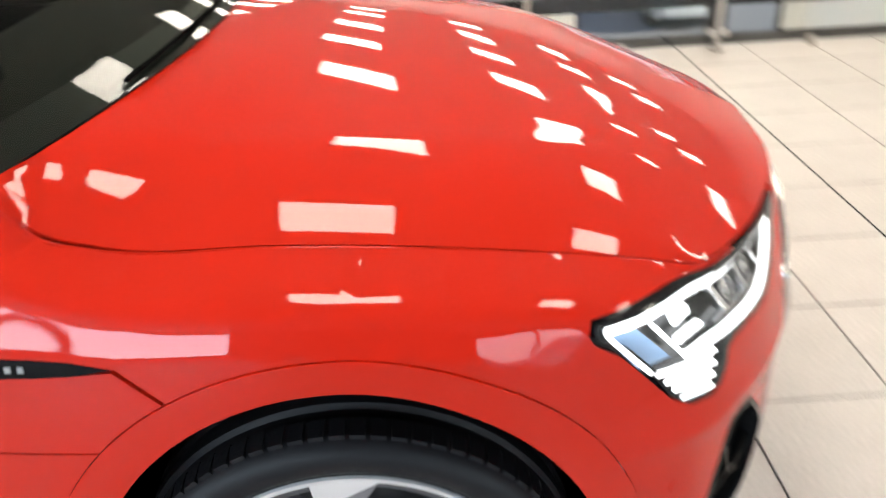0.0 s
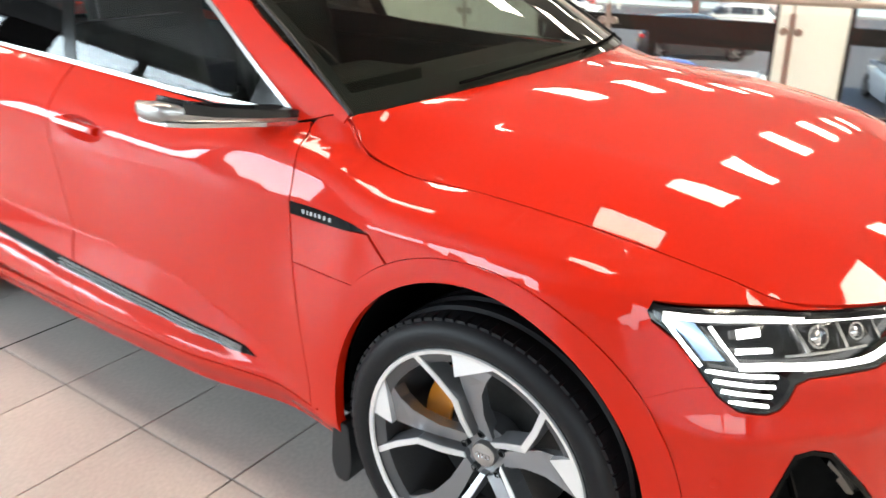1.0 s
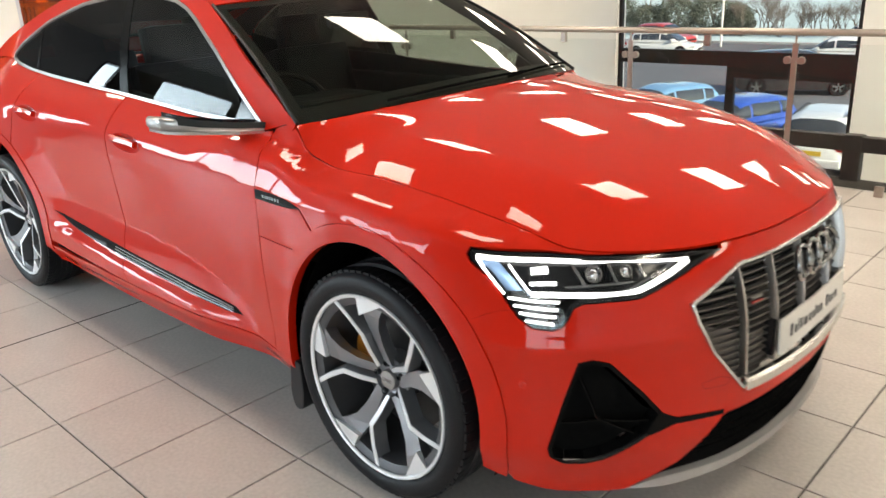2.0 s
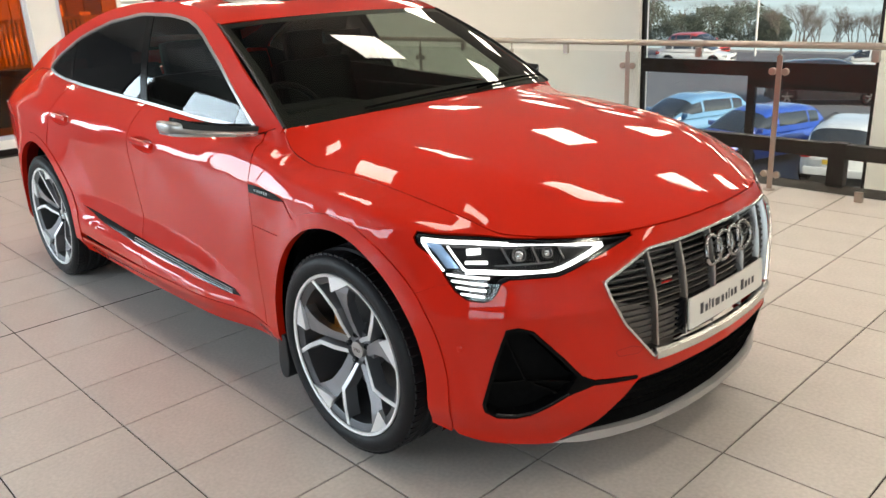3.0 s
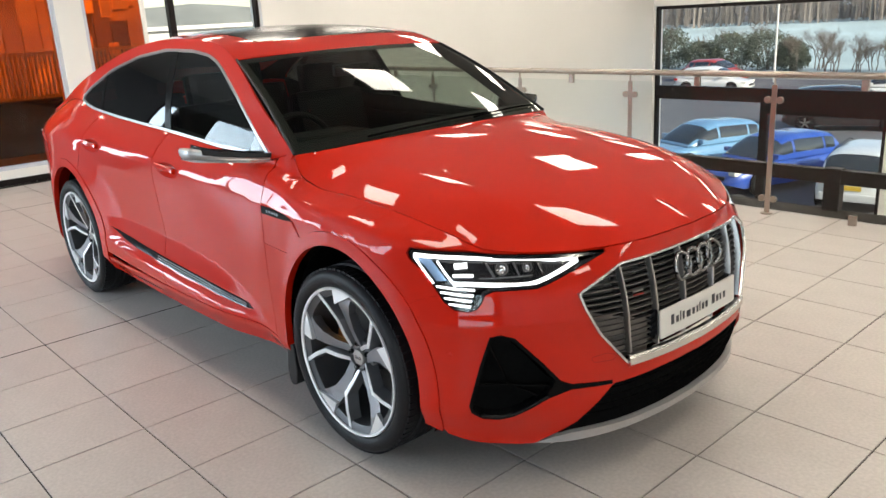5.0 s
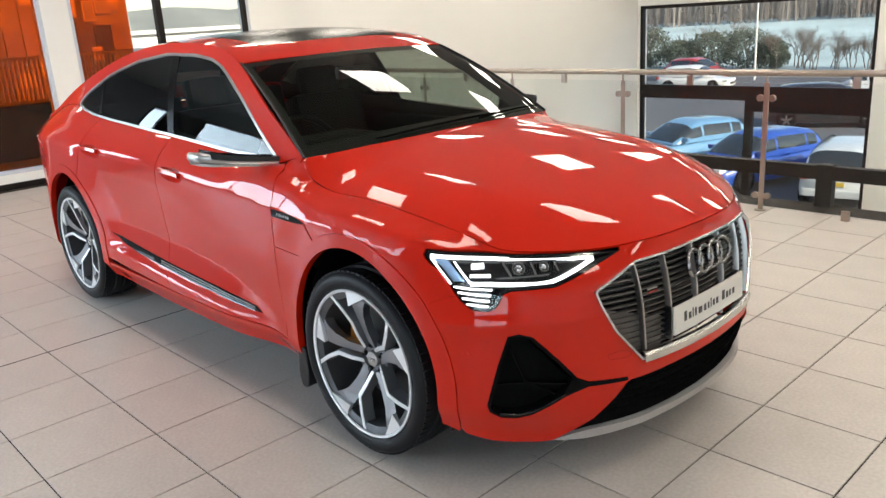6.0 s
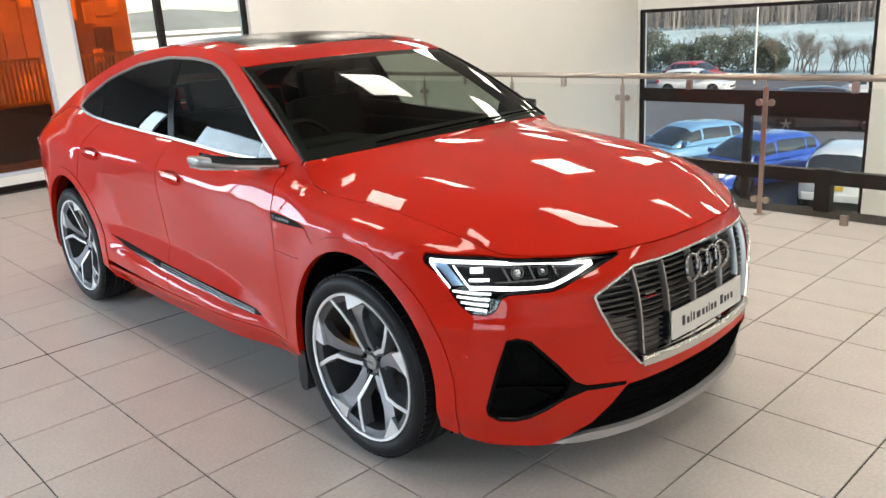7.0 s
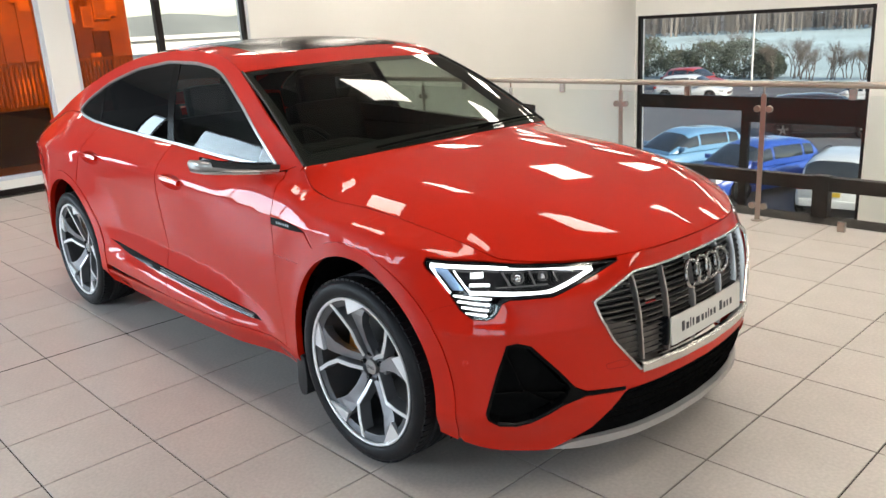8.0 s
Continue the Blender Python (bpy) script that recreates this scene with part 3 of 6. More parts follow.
# ---- the car's materials ----
PAINT = mat("red_car_paint", (0.52, 0.011, 0.0012), 0.6, coat=0.8, grain=0.02, grain_size=900, spec=0.08)
GLOSS_BLACK = mat("gloss_black_plastic", (0.008, 0.008, 0.009), 0.12, coat=0.0, spec=0.4)
PILLAR_BLACK = mat("black_pillar_film", (0.004, 0.004, 0.004), 0.2, spec=0.07)
SATIN_BLACK = mat("satin_black_plastic", (0.014, 0.014, 0.015), 0.45, spec=0.3, grain=0.1, grain_size=400)
RUBBER = mat("tyre_rubber", (0.008, 0.008, 0.0095), 0.5, spec=0.22, grain=0.2, grain_size=120, bump=0.2, bump_size=500)
PAINT.node_tree.nodes["Principled BSDF"].inputs["Coat IOR"].default_value = 1.44
CHROME = mat("chrome_trim", (0.55, 0.55, 0.56), 0.15, 1.0)
DARK_CHROME = mat("dark_chrome", (0.30, 0.30, 0.305), 0.18, 1.0)
BRIGHT_SATIN = mat("bright_satin_metal", (0.66, 0.65, 0.63), 0.26, 1.0, grain=0.03, grain_size=300)
SATIN_SILVER = mat("satin_aluminium", (0.42, 0.41, 0.40), 0.34, 1.0, grain=0.03, grain_size=300)
POLISHED = mat("machined_aluminium", (0.84, 0.84, 0.85), 0.33, 0.65, grain=0.03, grain_size=700)
WHEEL_GREY = mat("grey_wheel_paint", (0.24, 0.24, 0.255), 0.34, 0.6, coat=0.6)
WHEEL_BARREL = mat("wheel_barrel_paint", (0.09, 0.09, 0.095), 0.4, 0.5, grain=0.05, grain_size=200)
DISC = mat("brake_disc_steel", (0.05, 0.05, 0.05), 0.4, 0.8, grain=0.1)
CALIPER = mat("orange_caliper_paint", (0.72, 0.25, 0.02), 0.35, coat=0.5)
SKID_GREY = mat("satin_grey_plastic", (0.42, 0.41, 0.40), 0.4, 0.5, grain=0.05, grain_size=300)
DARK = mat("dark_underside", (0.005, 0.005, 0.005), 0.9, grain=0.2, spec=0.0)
REFLECTOR = mat("blue_reflector", (0.40, 0.58, 0.85), 0.25, 0.4, coat=0.5)
TRIM_GREY = mat("interior_grey", (0.010, 0.0095, 0.009), 0.8, spec=0.2, grain=0.15, grain_size=90, bump=0.1)
SEAT = mat("black_leather", (0.007, 0.0065, 0.0065), 0.5, spec=0.25, grain=0.15, grain_size=60, bump=0.15, bump_size=160)
WHITE = mat("white_plastic", (0.66, 0.65, 0.61), 0.4, stain=0.03)
INK = mat("dark_print", (0.05, 0.05, 0.055), 0.5)
GRILLE_GREY = mat("grille_grey", (0.075, 0.068, 0.064), 0.3, 0.3, coat=0.4)
DRL = mat("daytime_light", (0.9, 0.9, 0.9), 0.4, emit=(0.93, 0.97, 1.0), power=2.0)
LAMP_LENS = glass("headlamp_lens", (0.97, 0.98, 0.98))
SCREEN_GLASS = glass("windscreen_glass", (0.52, 0.57, 0.52), ior=1.42)
SIDE_GLASS = glass("side_glass", (0.58, 0.64, 0.60), ior=1.42)
PRIVACY_GLASS = glass("privacy_glass", (0.03, 0.03, 0.03), ior=1.40)


# ---- the car ----
car = thing("car", "glossy red electric coupe SUV parked on the tiled floor, headlights lit", "car")

OUT_X, OUT_Z = 0.485, 0.508  # outer edge of the arch trim


def arch_path(cx, rx, rz, a0, a1, n=40):
    """Along an arch, in the flank's coordinates; angles from the front, upwards."""
    out = []
    for i in range(n + 1):
        a = radians(a0 + (a1 - a0) * i / n)
        out.append((s_of_x(cx + rx * math.cos(a)), ARCH_C + rz * math.sin(a)))
    return out


def rim_path(s0, s1, drop=0.002, n=40):
    return [(s0 + (s1 - s0) * i / n, rim_at(s0 + (s1 - s0) * i / n)[1] - drop) for i in range(n + 1)]


# headlamp, in outline coordinates
LAMP = [(1.165, 0.877), (1.16, 0.891), (1.121, 0.891), (0.95, 0.881), (0.753, 0.869), (0.56, 0.859), (0.441, 0.850), (0.532, 0.820), (0.601, 0.796), (0.666, 0.774), (0.707, 0.763), (0.855, 0.762),
        (0.881, 0.752), (0.895, 0.723), (0.911, 0.705), (0.936, 0.697), (0.989, 0.701), (1.03, 0.726), (1.061, 0.768), (1.113, 0.826), (1.157, 0.860)]
GRILLE = [(0.0, 0.824), (0.17, 0.820), (0.40, 0.811), (0.573, 0.735), (0.552, 0.677), (0.504, 0.588), (0.393, 0.456), (0.2, 0.459), (0.0, 0.459)]
GRILLE_ALL = GRILLE + [(-s, z) for s, z in GRILLE[-2:0:-1]]
INTAKE = [(0.872, 0.613), (0.835, 0.620), (0.790, 0.606), (0.699, 0.511), (0.640, 0.440), (0.599, 0.420), (0.447, 0.408), (0.447, 0.392), (0.600, 0.399), (0.681, 0.376), (0.799, 0.314), (0.848, 0.303),
          (0.906, 0.308), (0.944, 0.334), (0.950, 0.362), (0.908, 0.510)]
SEAM = [(1.045, 0.745), (1.09, 0.735), (1.165, 0.700)]

lamp_low = [(1.045, 0.745), (1.03, 0.726), (0.989, 0.701), (0.936, 0.697), (0.911, 0.705), (0.895, 0.723), (0.881, 0.752), (0.855, 0.762), (0.707, 0.763), (0.666, 0.774), (0.601, 0.796), (0.532, 0.820), (0.441, 0.850)]
front_arch_down = [p for p in arch_path(AXLE, OUT_X, OUT_Z, 46, -18, 24)]
half = rim_path(0.0, 0.44, 0.001, 12) + lamp_low[::-1] + SEAM[1:] + [p for p in front_arch_down if p[1] < 0.69 and p[1] > 0.215] + [(1.06, 0.212), (0.95, 0.198), (0.776, 0.186), (0.721, 0.189),
        (0.646, 0.226), (0.574, 0.263), (0.450, 0.388), (0.436, 0.394), (0.199, 0.401), (0.0, 0.401)]
bumper_all = half + [(-s, z) for s, z in half[-2:0:-1]]
INTAKE_L = [(-s, z) for s, z in INTAKE]
bumper = panel("front_bumper", bumper_all, body, PAINT, car, holes=[GRILLE_ALL, INTAKE, INTAKE_L], step=0.025)

# front wings, with the trim strip and the flap behind the wheel
_cut = Curve([(0.20, 0.946), (0.34, 0.945), (0.42, 0.94), (0.53, 0.922), (0.68, 0.905), (0.81, 0.903), (0.92, 0.909), (1.0, 0.912), (1.07, 0.895), (1.15, 0.88)])


def front_cut(z0, z1, shift=0.0, n=12):
    """The gap between wing and front door."""
    return [(s_of_x(_cut(z0 + (z1 - z0) * i / n) + shift), z0 + (z1 - z0) * i / n) for i in range(n + 1)]


BADGE = front_cut(0.883, 0.915, 0.003, 2) + [(s_of_x(x), z) for x, z in ((1.0, 0.9145), (1.07, 0.911), (1.12, 0.907), (1.178, 0.896), (1.13, 0.888), (1.07, 0.883), (1.0, 0.881))]
wing_top = rim_path(0.765, s_of_x(0.915), 0.0005, 60)
wing = ([(0.765, 0.8705), (0.85, 0.8765), (0.952, 0.884), (1.121, 0.894), (1.165, 0.896), (1.172, 0.877), (1.162, 0.858), (1.118, 0.826), (1.066, 0.768), (1.047, 0.7455)] + [(s, z + 0.0004) for s, z in SEAM[1:]]
        + [p for p in arch_path(AXLE, OUT_X, OUT_Z, 36, 117.2, 40)] + [(s_of_x(1.183), 0.8955), (s_of_x(1.10), 0.887), (s_of_x(1.0), 0.884)] + front_cut(0.884, 1.075, 0.002) + wing_top[::-1])
panel("front_wing", wing, body, PAINT, car, True, step=0.017)
flap = [p for p in arch_path(AXLE, OUT_X, OUT_Z, 118, 133.6, 10)] + front_cut(0.7515, 0.880, 0.002) + [(s_of_x(1.0), 0.880), (s_of_x(1.10), 0.883), (s_of_x(1.177), 0.8905)]
panel("charging_flap", flap, body, PAINT, car, True, step=0.025)
lower_wing = [p for p in arch_path(AXLE, OUT_X, OUT_Z, 134, 184, 20)] + front_cut(0.33, 0.7485, 0.002)
panel("lower_wing", lower_wing, body, PAINT, car, True, step=0.025)
badge = panel("badge_strip", BADGE, body, PILLAR_BLACK, car, True, "gloss black trim strip on the wing", lift=0.002, step=0.02)
for x, w in ((0.960, 0.010), (0.975, 0.006), (0.988, 0.011), (1.003, 0.008), (1.018, 0.012), (1.036, 0.012), (1.054, 0.011)):
    ribbon("bar", [(s_of_x(x), 0.8925), (s_of_x(x), 0.9025)], body, w * 0.75, 0.001, SATIN_SILVER, badge, lift=0.003)

# doors and sills
def s_line(pairs):
    return [(s_of_x(x), z) for x, z in pairs]


MID_CUT = [(-0.175, 1.13), (-0.185, 0.95), (-0.198, 0.75), (-0.208, 0.52), (-0.19, 0.43), (-0.13, 0.345)]
HANDLES = ((3.008, 0.968), (4.028, 1.008))


def oval(s, z, a, b, n=28):
    return [(s + a * math.cos(2 * math.pi * i / n), z + b * math.sin(2 * math.pi * i / n) + 0.04 * a * math.cos(2 * math.pi * i / n)) for i in range(n)]


front_door = front_cut(0.345, 1.072, -0.002) + rim_path(s_of_x(0.892), s_of_x(-0.172), 0.003, 30) + s_line([(x + 0.003, z) for x, z in MID_CUT[1:]])
panel("front_door", front_door, body, PAINT, car, True, step=0.018, holes=[oval(*HANDLES[0], 0.124, 0.036)], lip=0.004)
rear_arch = arch_path(-AXLE, OUT_X, OUT_Z, -2, 62, 24)
rear_door = s_line([(x - 0.003, z) for x, z in MID_CUT[1:]][::-1]) + rim_path(s_of_x(-0.178), s_of_x(-1.12), 0.003, 30) + s_line([(-1.15, 1.10), (-1.19, 0.98), (-1.215, 0.90)]) + [p for p in rear_arch[::-1] if p[1] > 0.345]
panel("rear_door", rear_door, body, PAINT, car, True, step=0.018, holes=[oval(*HANDLES[1], 0.124, 0.036)], lip=0.004)
sill = s_line([(1.05, 0.24), (1.05, 0.34), (-1.05, 0.34), (-1.05, 0.24), (-0.4, 0.225), (0.4, 0.225)])
panel("sill", sill, body, PAINT, car, True, step=0.03)

# quarter panels and tail
quarter = ([p for p in arch_path(-AXLE, OUT_X, OUT_Z, 63, 195, 50)] + [(s_of_x(-2.05), 0.24), (s_of_x(-2.12), 0.24)] + [(s_of_x(-2.12), 1.16)] + rim_path(s_of_x(-2.1), s_of_x(-1.13), 0.003, 24)
           + s_line([(-1.156, 1.10), (-1.196, 0.98), (-1.221, 0.905)]))
panel("rear_quarter", quarter, body, PAINT, car, True, step=0.03)
S_TAIL = s_of_x(-2.124)
tail_top = rim_path(S_TAIL, S_END, 0.003, 16)
tail = [(S_TAIL, 0.26)] + tail_top + [(2 * S_END - s, z) for s, z in tail_top[-2::-1]] + [(2 * S_END - S_TAIL, 0.26), (S_END, 0.24)]
panel("tailgate", tail, body, PAINT, car, step=0.04)
LAMP_TAIL = [(S_TAIL - 0.22, 0.965), (S_TAIL - 0.05, 1.02), (S_END, 1.03), (S_END, 0.985), (S_TAIL + 0.1, 0.955)]
TAIL_RED = mat("tail_lamp_red", (0.35, 0.01, 0.008), 0.1, coat=1.0)
panel("tail_lamp", LAMP_TAIL, body, TAIL_RED, car, True, lift=0.006, step=0.04)

# arch trims, proud of the wings
for cx, a0, a1, name in ((AXLE, -19.5, 190, "front"), (-AXLE, -8, 200, "rear")):
    outer, inner = arch_path(cx, OUT_X - 0.001, OUT_Z - 0.001, a0, a1, 60), arch_path(cx, ARCH_X, ARCH_Z, a1, a0, 60)
    panel("arch_trim", outer + inner, body, PAINT, car, True, step=0.025, lift=0.004, lip=0.03)

# flank blade with its bright lines
BLADE = [(3.92, 0.535), (3.80, 0.520), (3.45, 0.492), (3.163, 0.474), (2.67, 0.447), (2.351, 0.418), (2.300, 0.396), (2.40, 0.390), (2.70, 0.411), (3.155, 0.434), (3.582, 0.464), (3.75, 0.488)]
blade = panel("flank_blade", BLADE, body, PILLAR_BLACK, car, True, "gloss black strip with bright lines along the doors", lift=0.003, step=0.025)
for k in range(3):
    ribbon("bright_line", [(3.28, 0.470 - 0.012 * k), (2.75, 0.442 - 0.011 * k), (2.36, 0.411 - 0.008 * k)], body, 0.0034, 0.003, SATIN_SILVER, blade, lift=0.004)
# door handles in their hollows
for s0, z0 in HANDLES:
    def dish(s, z, s0=s0, z0=z0):
        r = min(1.0, ((s - s0) / 0.127) ** 2 + ((z - z0 - 0.04 * (s - s0)) / 0.039) ** 2)
        return body(s, z) + np.array([0.0, 0.030 * (1 - r), 0.0])
    panel("handle_cup", oval(s0, z0, 0.1245, 0.0365), dish, PAINT, car, True, step=0.009, lip=0.0)
    ribbon("door_handle", [(s0 - 0.105, z0 + 0.002), (s0 - 0.06, z0 + 0.006), (s0 + 0.06, z0 + 0.010), (s0 + 0.105, z0 + 0.012)], body, 0.026, 0.016, PAINT, car, True, lift=0.004, step=0.015)

# bonnet
edge = []
for i in range(31):
    x = 1.012 + (2.036 - 1.012) * i / 30
    edge.append((x, -(GAP(x)[0] - 0.0018)))
nose = []
for i in range(16):
    u = 0.955 * (1 - i / 15)
    p = body(u, rim_at(u)[1] - 0.001)
    nose.append((p[0], p[1]))
nose = [(x - 0.004, y + 0.003 if y < -0.02 else y) for x, y in nose if x > 2.045]
back = [(1.015 + 0.19 * (1 - u * u), 0.782 * u) for u in [-1 + i / 10 for i in range(11)]]
half_b = edge + nose
bonnet_all = half_b + [(x, -y) for x, y in half_b[::-1] if abs(y) > 1e-3] + [(x, -y) for x, y in back[1:-1]] + [(x, y) for x, y in back[::-1][:-1]]
panel("bonnet", bonnet_all, bonnet, PAINT, car, step=0.028)

# cabin sides with the window opening
DLO = [(0.855, 1.092), (0.69, 1.200), (0.487, 1.333), (0.29, 1.442), (0.20, 1.482), (0.09, 1.512), (-0.10, 1.533), (-0.42, 1.540), (-0.76, 1.506), (-1.0, 1.455), (-1.125, 1.423), (-1.38, 1.325), (-1.48, 1.268), (-1.49, 1.238),
       (-1.405, 1.212), (-1.248, 1.190), (-0.976, 1.170), (-0.572, 1.149), (-0.217, 1.133), (0.102, 1.116), (0.388, 1.099)]
DLO = rounded(DLO, 0.03, 2)
rail_line = [(x, RAIL(x)) for x in np.linspace(1.013, -2.33, 60)]
foot_line = [(x, float(np.interp(-x, -_rim[::-1, 0][::-1], _rim[:, 2]))) for x in np.linspace(-2.33, 0.96, 60)]
panel("cabin_side", rail_line + [(x, z + 0.003) for x, z in foot_line] + [(1.0, 1.098)], cabin_side, PAINT, car, True, holes=[shrunk(DLO, 0.003)], step=0.03)
panel("cabin_lining", rail_line + [(x, z + 0.003) for x, z in foot_line] + [(1.0, 1.098)], cabin_side, TRIM_GREY, car, True, "dark grey pillar lining", holes=[shrunk(DLO, 0.002)], step=0.05, lift=-0.016, lip=0.0)
ribbon("window_sill_lining", [(x, z - 0.045) for x, z in foot_line if -1.5 < x < 0.9], cabin_side, 0.15, 0.008, TRIM_GREY, car, True, lift=-0.030, step=0.08)
DLO_IN = shrunk(DLO, 0.0125)
panel("window_trim", DLO, cabin_side, SATIN_SILVER, car, True, "bright metal strip round the side windows", holes=[DLO_IN], step=0.03, lift=0.004)
D = np.array(DLO_IN)


def cut(x_lo, x_hi, z_lo=lambda x: 0, skew=0.0):
    """The part of the opening between two leaning lines."""
    def f(poly, keep):
        out = []
        n = len(poly)
        for i in range(n):
            a, b = poly[i], poly[(i + 1) % n]
            ka, kb = keep(a), keep(b)
            if ka >= 0:
                out.append(a)
            if (ka >= 0) != (kb >= 0):
                t = ka / (ka - kb)
                out.append((a[0] + (b[0] - a[0]) * t, a[1] + (b[1] - a[1]) * t))
        return out
    p = f([tuple(q) for q in D], lambda q: q[0] - (x_lo + skew * (q[1] - 1.15)))
    return f(p, lambda q: (x_hi + skew * (q[1] - 1.15)) - q[0])


for name, lo, hi, skew, m, lift in (("front_window", -0.165, 2.0, -0.3, SIDE_GLASS, -0.004), ("pillar_cover", -0.235, -0.165, -0.3, PILLAR_BLACK, -0.002), ("rear_window", -1.13, -0.235, -0.3, PRIVACY_GLASS, -0.004),
                                    ("pillar_cover", -1.165, -1.13, -0.12, PILLAR_BLACK, -0.002), ("quarter_window", -3.0, -1.165, -0.12, PRIVACY_GLASS, -0.004)):
    panel(name, cut(lo, hi, skew=skew), cabin_side, m, car, True, step=0.05, lift=lift, lip=0.004)
panel("mirror_corner", [(0.845, 1.098), (0.78, 1.138), (0.70, 1.185), (0.66, 1.10)], cabin_side, GLOSS_BLACK, car, True, step=0.03, lift=-0.001, lip=0.003)

# roof, glass roof and rear window
half_r = [(x, -abs(cabin_side(x, RAIL(x))[1]) + 0.003) for x in np.linspace(0.368, -2.33, 50)]
head_edge = [(0.366 + 0.085 * (1 - u * u), 0.640 * u) for u in np.linspace(1, -1, 17)]
roof_all = head_edge[:-1] + half_r + [(x, -y) for x, y in half_r[::-1]][:-1]
SUNROOF = rounded([(0.24, -0.46), (-1.02, -0.48), (-1.02, 0.48), (0.24, 0.46)], 0.06)
BACKLIGHT = rounded([(-1.25, -0.52), (-2.08, -0.56), (-2.08, 0.56), (-1.25, 0.52)], 0.06)
panel("roof", roof_all, roof, PAINT, car, holes=[SUNROOF, BACKLIGHT], step=0.04)
panel("glass_roof", shrunk(SUNROOF, 0.004), roof, PILLAR_BLACK, car, label="black panoramic glass roof", step=0.05)
panel("rear_screen", shrunk(BACKLIGHT, 0.004), roof, PRIVACY_GLASS, car, step=0.05)

# windscreen with its dark border
panel("windscreen", [(-0.995, 0.0), (0.995, 0.0), (0.995, 0.995), (-0.995, 0.995)], windscreen, SCREEN_GLASS, car, step=0.08, lip=0.004)
panel("screen_border", [(-0.998, 0.0), (0.998, 0.0), (0.998, 0.998), (-0.998, 0.998)], windscreen, SATIN_BLACK, car, holes=[[(-0.955, 0.09), (0.955, 0.09), (0.95, 0.945), (-0.95, 0.945)]], step=0.08, lift=-0.003, lip=0.003)
for u in (-1, 1):
    part("pillar_seal", tube([windscreen(u * 1.003, v, 0.002) for v in np.linspace(0, 1, 16)], 0.006, 8), SATIN_BLACK, car, smooth=60)
part("cowl", tube([windscreen(u, 0.0) - np.array([0.01, 0, 0.018]) for u in np.linspace(-0.97, 0.97, 24)], 0.014, 10), DARK, car, smooth=60)
for u0, u1, v1 in ((-0.62, 0.28, 0.03), (0.10, 0.93, 0.05)):
    part("wiper", tube([windscreen(u0 + (u1 - u0) * t, 0.015 + v1 * t * (1.6 - 0.9 * t), 0.010) for t in np.linspace(0, 1, 14)], 0.005, 6), DARK, car, smooth=60)
for side in (-1, 1):
    part("bonnet_gutter", tube([(x, side * (GAP(x)[0] - 0.001), GAP(x)[1] - 0.0048) for x in np.linspace(1.02, 1.95, 40)], 0.0045, 8), PAINT, car, smooth=60)


# ---- nose: grille, headlamps, intakes ----
def sunk(d):
    """The nose, set back by d."""
    return lambda s, z: on_body_flat(s, z) - np.array([d, 0, 0])


def on_body_flat(s, z):
    return body(s, z)


grille = panel("grille", shrunk(GRILLE_ALL, 0.004), sunk(0.045), GLOSS_BLACK, car, label="dark grille with grey slats in a bright frame", step=0.04)
for name, ring, w, h in (("grille_frame", shrunk(GRILLE_ALL, 0.004), 0.012, 0.010),):
    ribbon(name, rounded(ring, 0.012, 3), body, w, h, BRIGHT_SATIN, car, label="satin silver frame round the grille", closed=True, step=0.02)
low = [(s, 0.466) for s in np.linspace(0.388, -0.388, 30)]
ribbon("grille_blade", low, body, 0.040, 0.018, BRIGHT_SATIN, car, label="broad satin silver lower edge of the grille", step=0.03)


def grille_span(z):
    """How far the grille reaches to the side at a height."""
    g = GRILLE[:7]
    best = 0.0
    for (s0, z0), (s1, z1) in zip(g, g[1:]):
        if min(z0, z1) <= z <= max(z0, z1) and abs(z1 - z0) > 1e-6:
            best = max(best, s0 + (s1 - s0) * (z - z0) / (z1 - z0))
    return best - 0.012


for sg in (1, -1):
    cover = [(sg * s, z) for s, z in ((0.545, 0.668), (0.500, 0.588), (0.392, 0.470), (0.27, 0.470), (0.27, 0.585))]
    panel("corner_cover", cover, sunk(0.026), GRILLE_GREY, grille, step=0.03)
for k in range(16):
    z = 0.494 + 0.0208 * k
    w = grille_span(z)
    if w > 0.05:
        ribbon("slat", [(s, z) for s in np.linspace(w, -w, 24)], sunk(0.030), 0.0068, 0.012, GRILLE_GREY, grille, step=0.05)
for s0 in (0.395, 0.258, 0.10, -0.10, -0.258, -0.395):
    zt = 0.805 if abs(s0) < 0.3 else 0.798
    zb = 0.492
    ribbon("strut", [(s0 * (1 - 0.07 * ((zt - z) / (zt - zb))), z) for z in np.linspace(zt, zb, 12)], sunk(0.018), 0.012, 0.018, SATIN_SILVER, grille, step=0.04)
# plain number plate carrier: white plate, dark bars for the writing
def on_plate(s, z):
    return np.array([2.416 - 0.10 * s * s + 0.05 * (0.56 - z), -s, z])


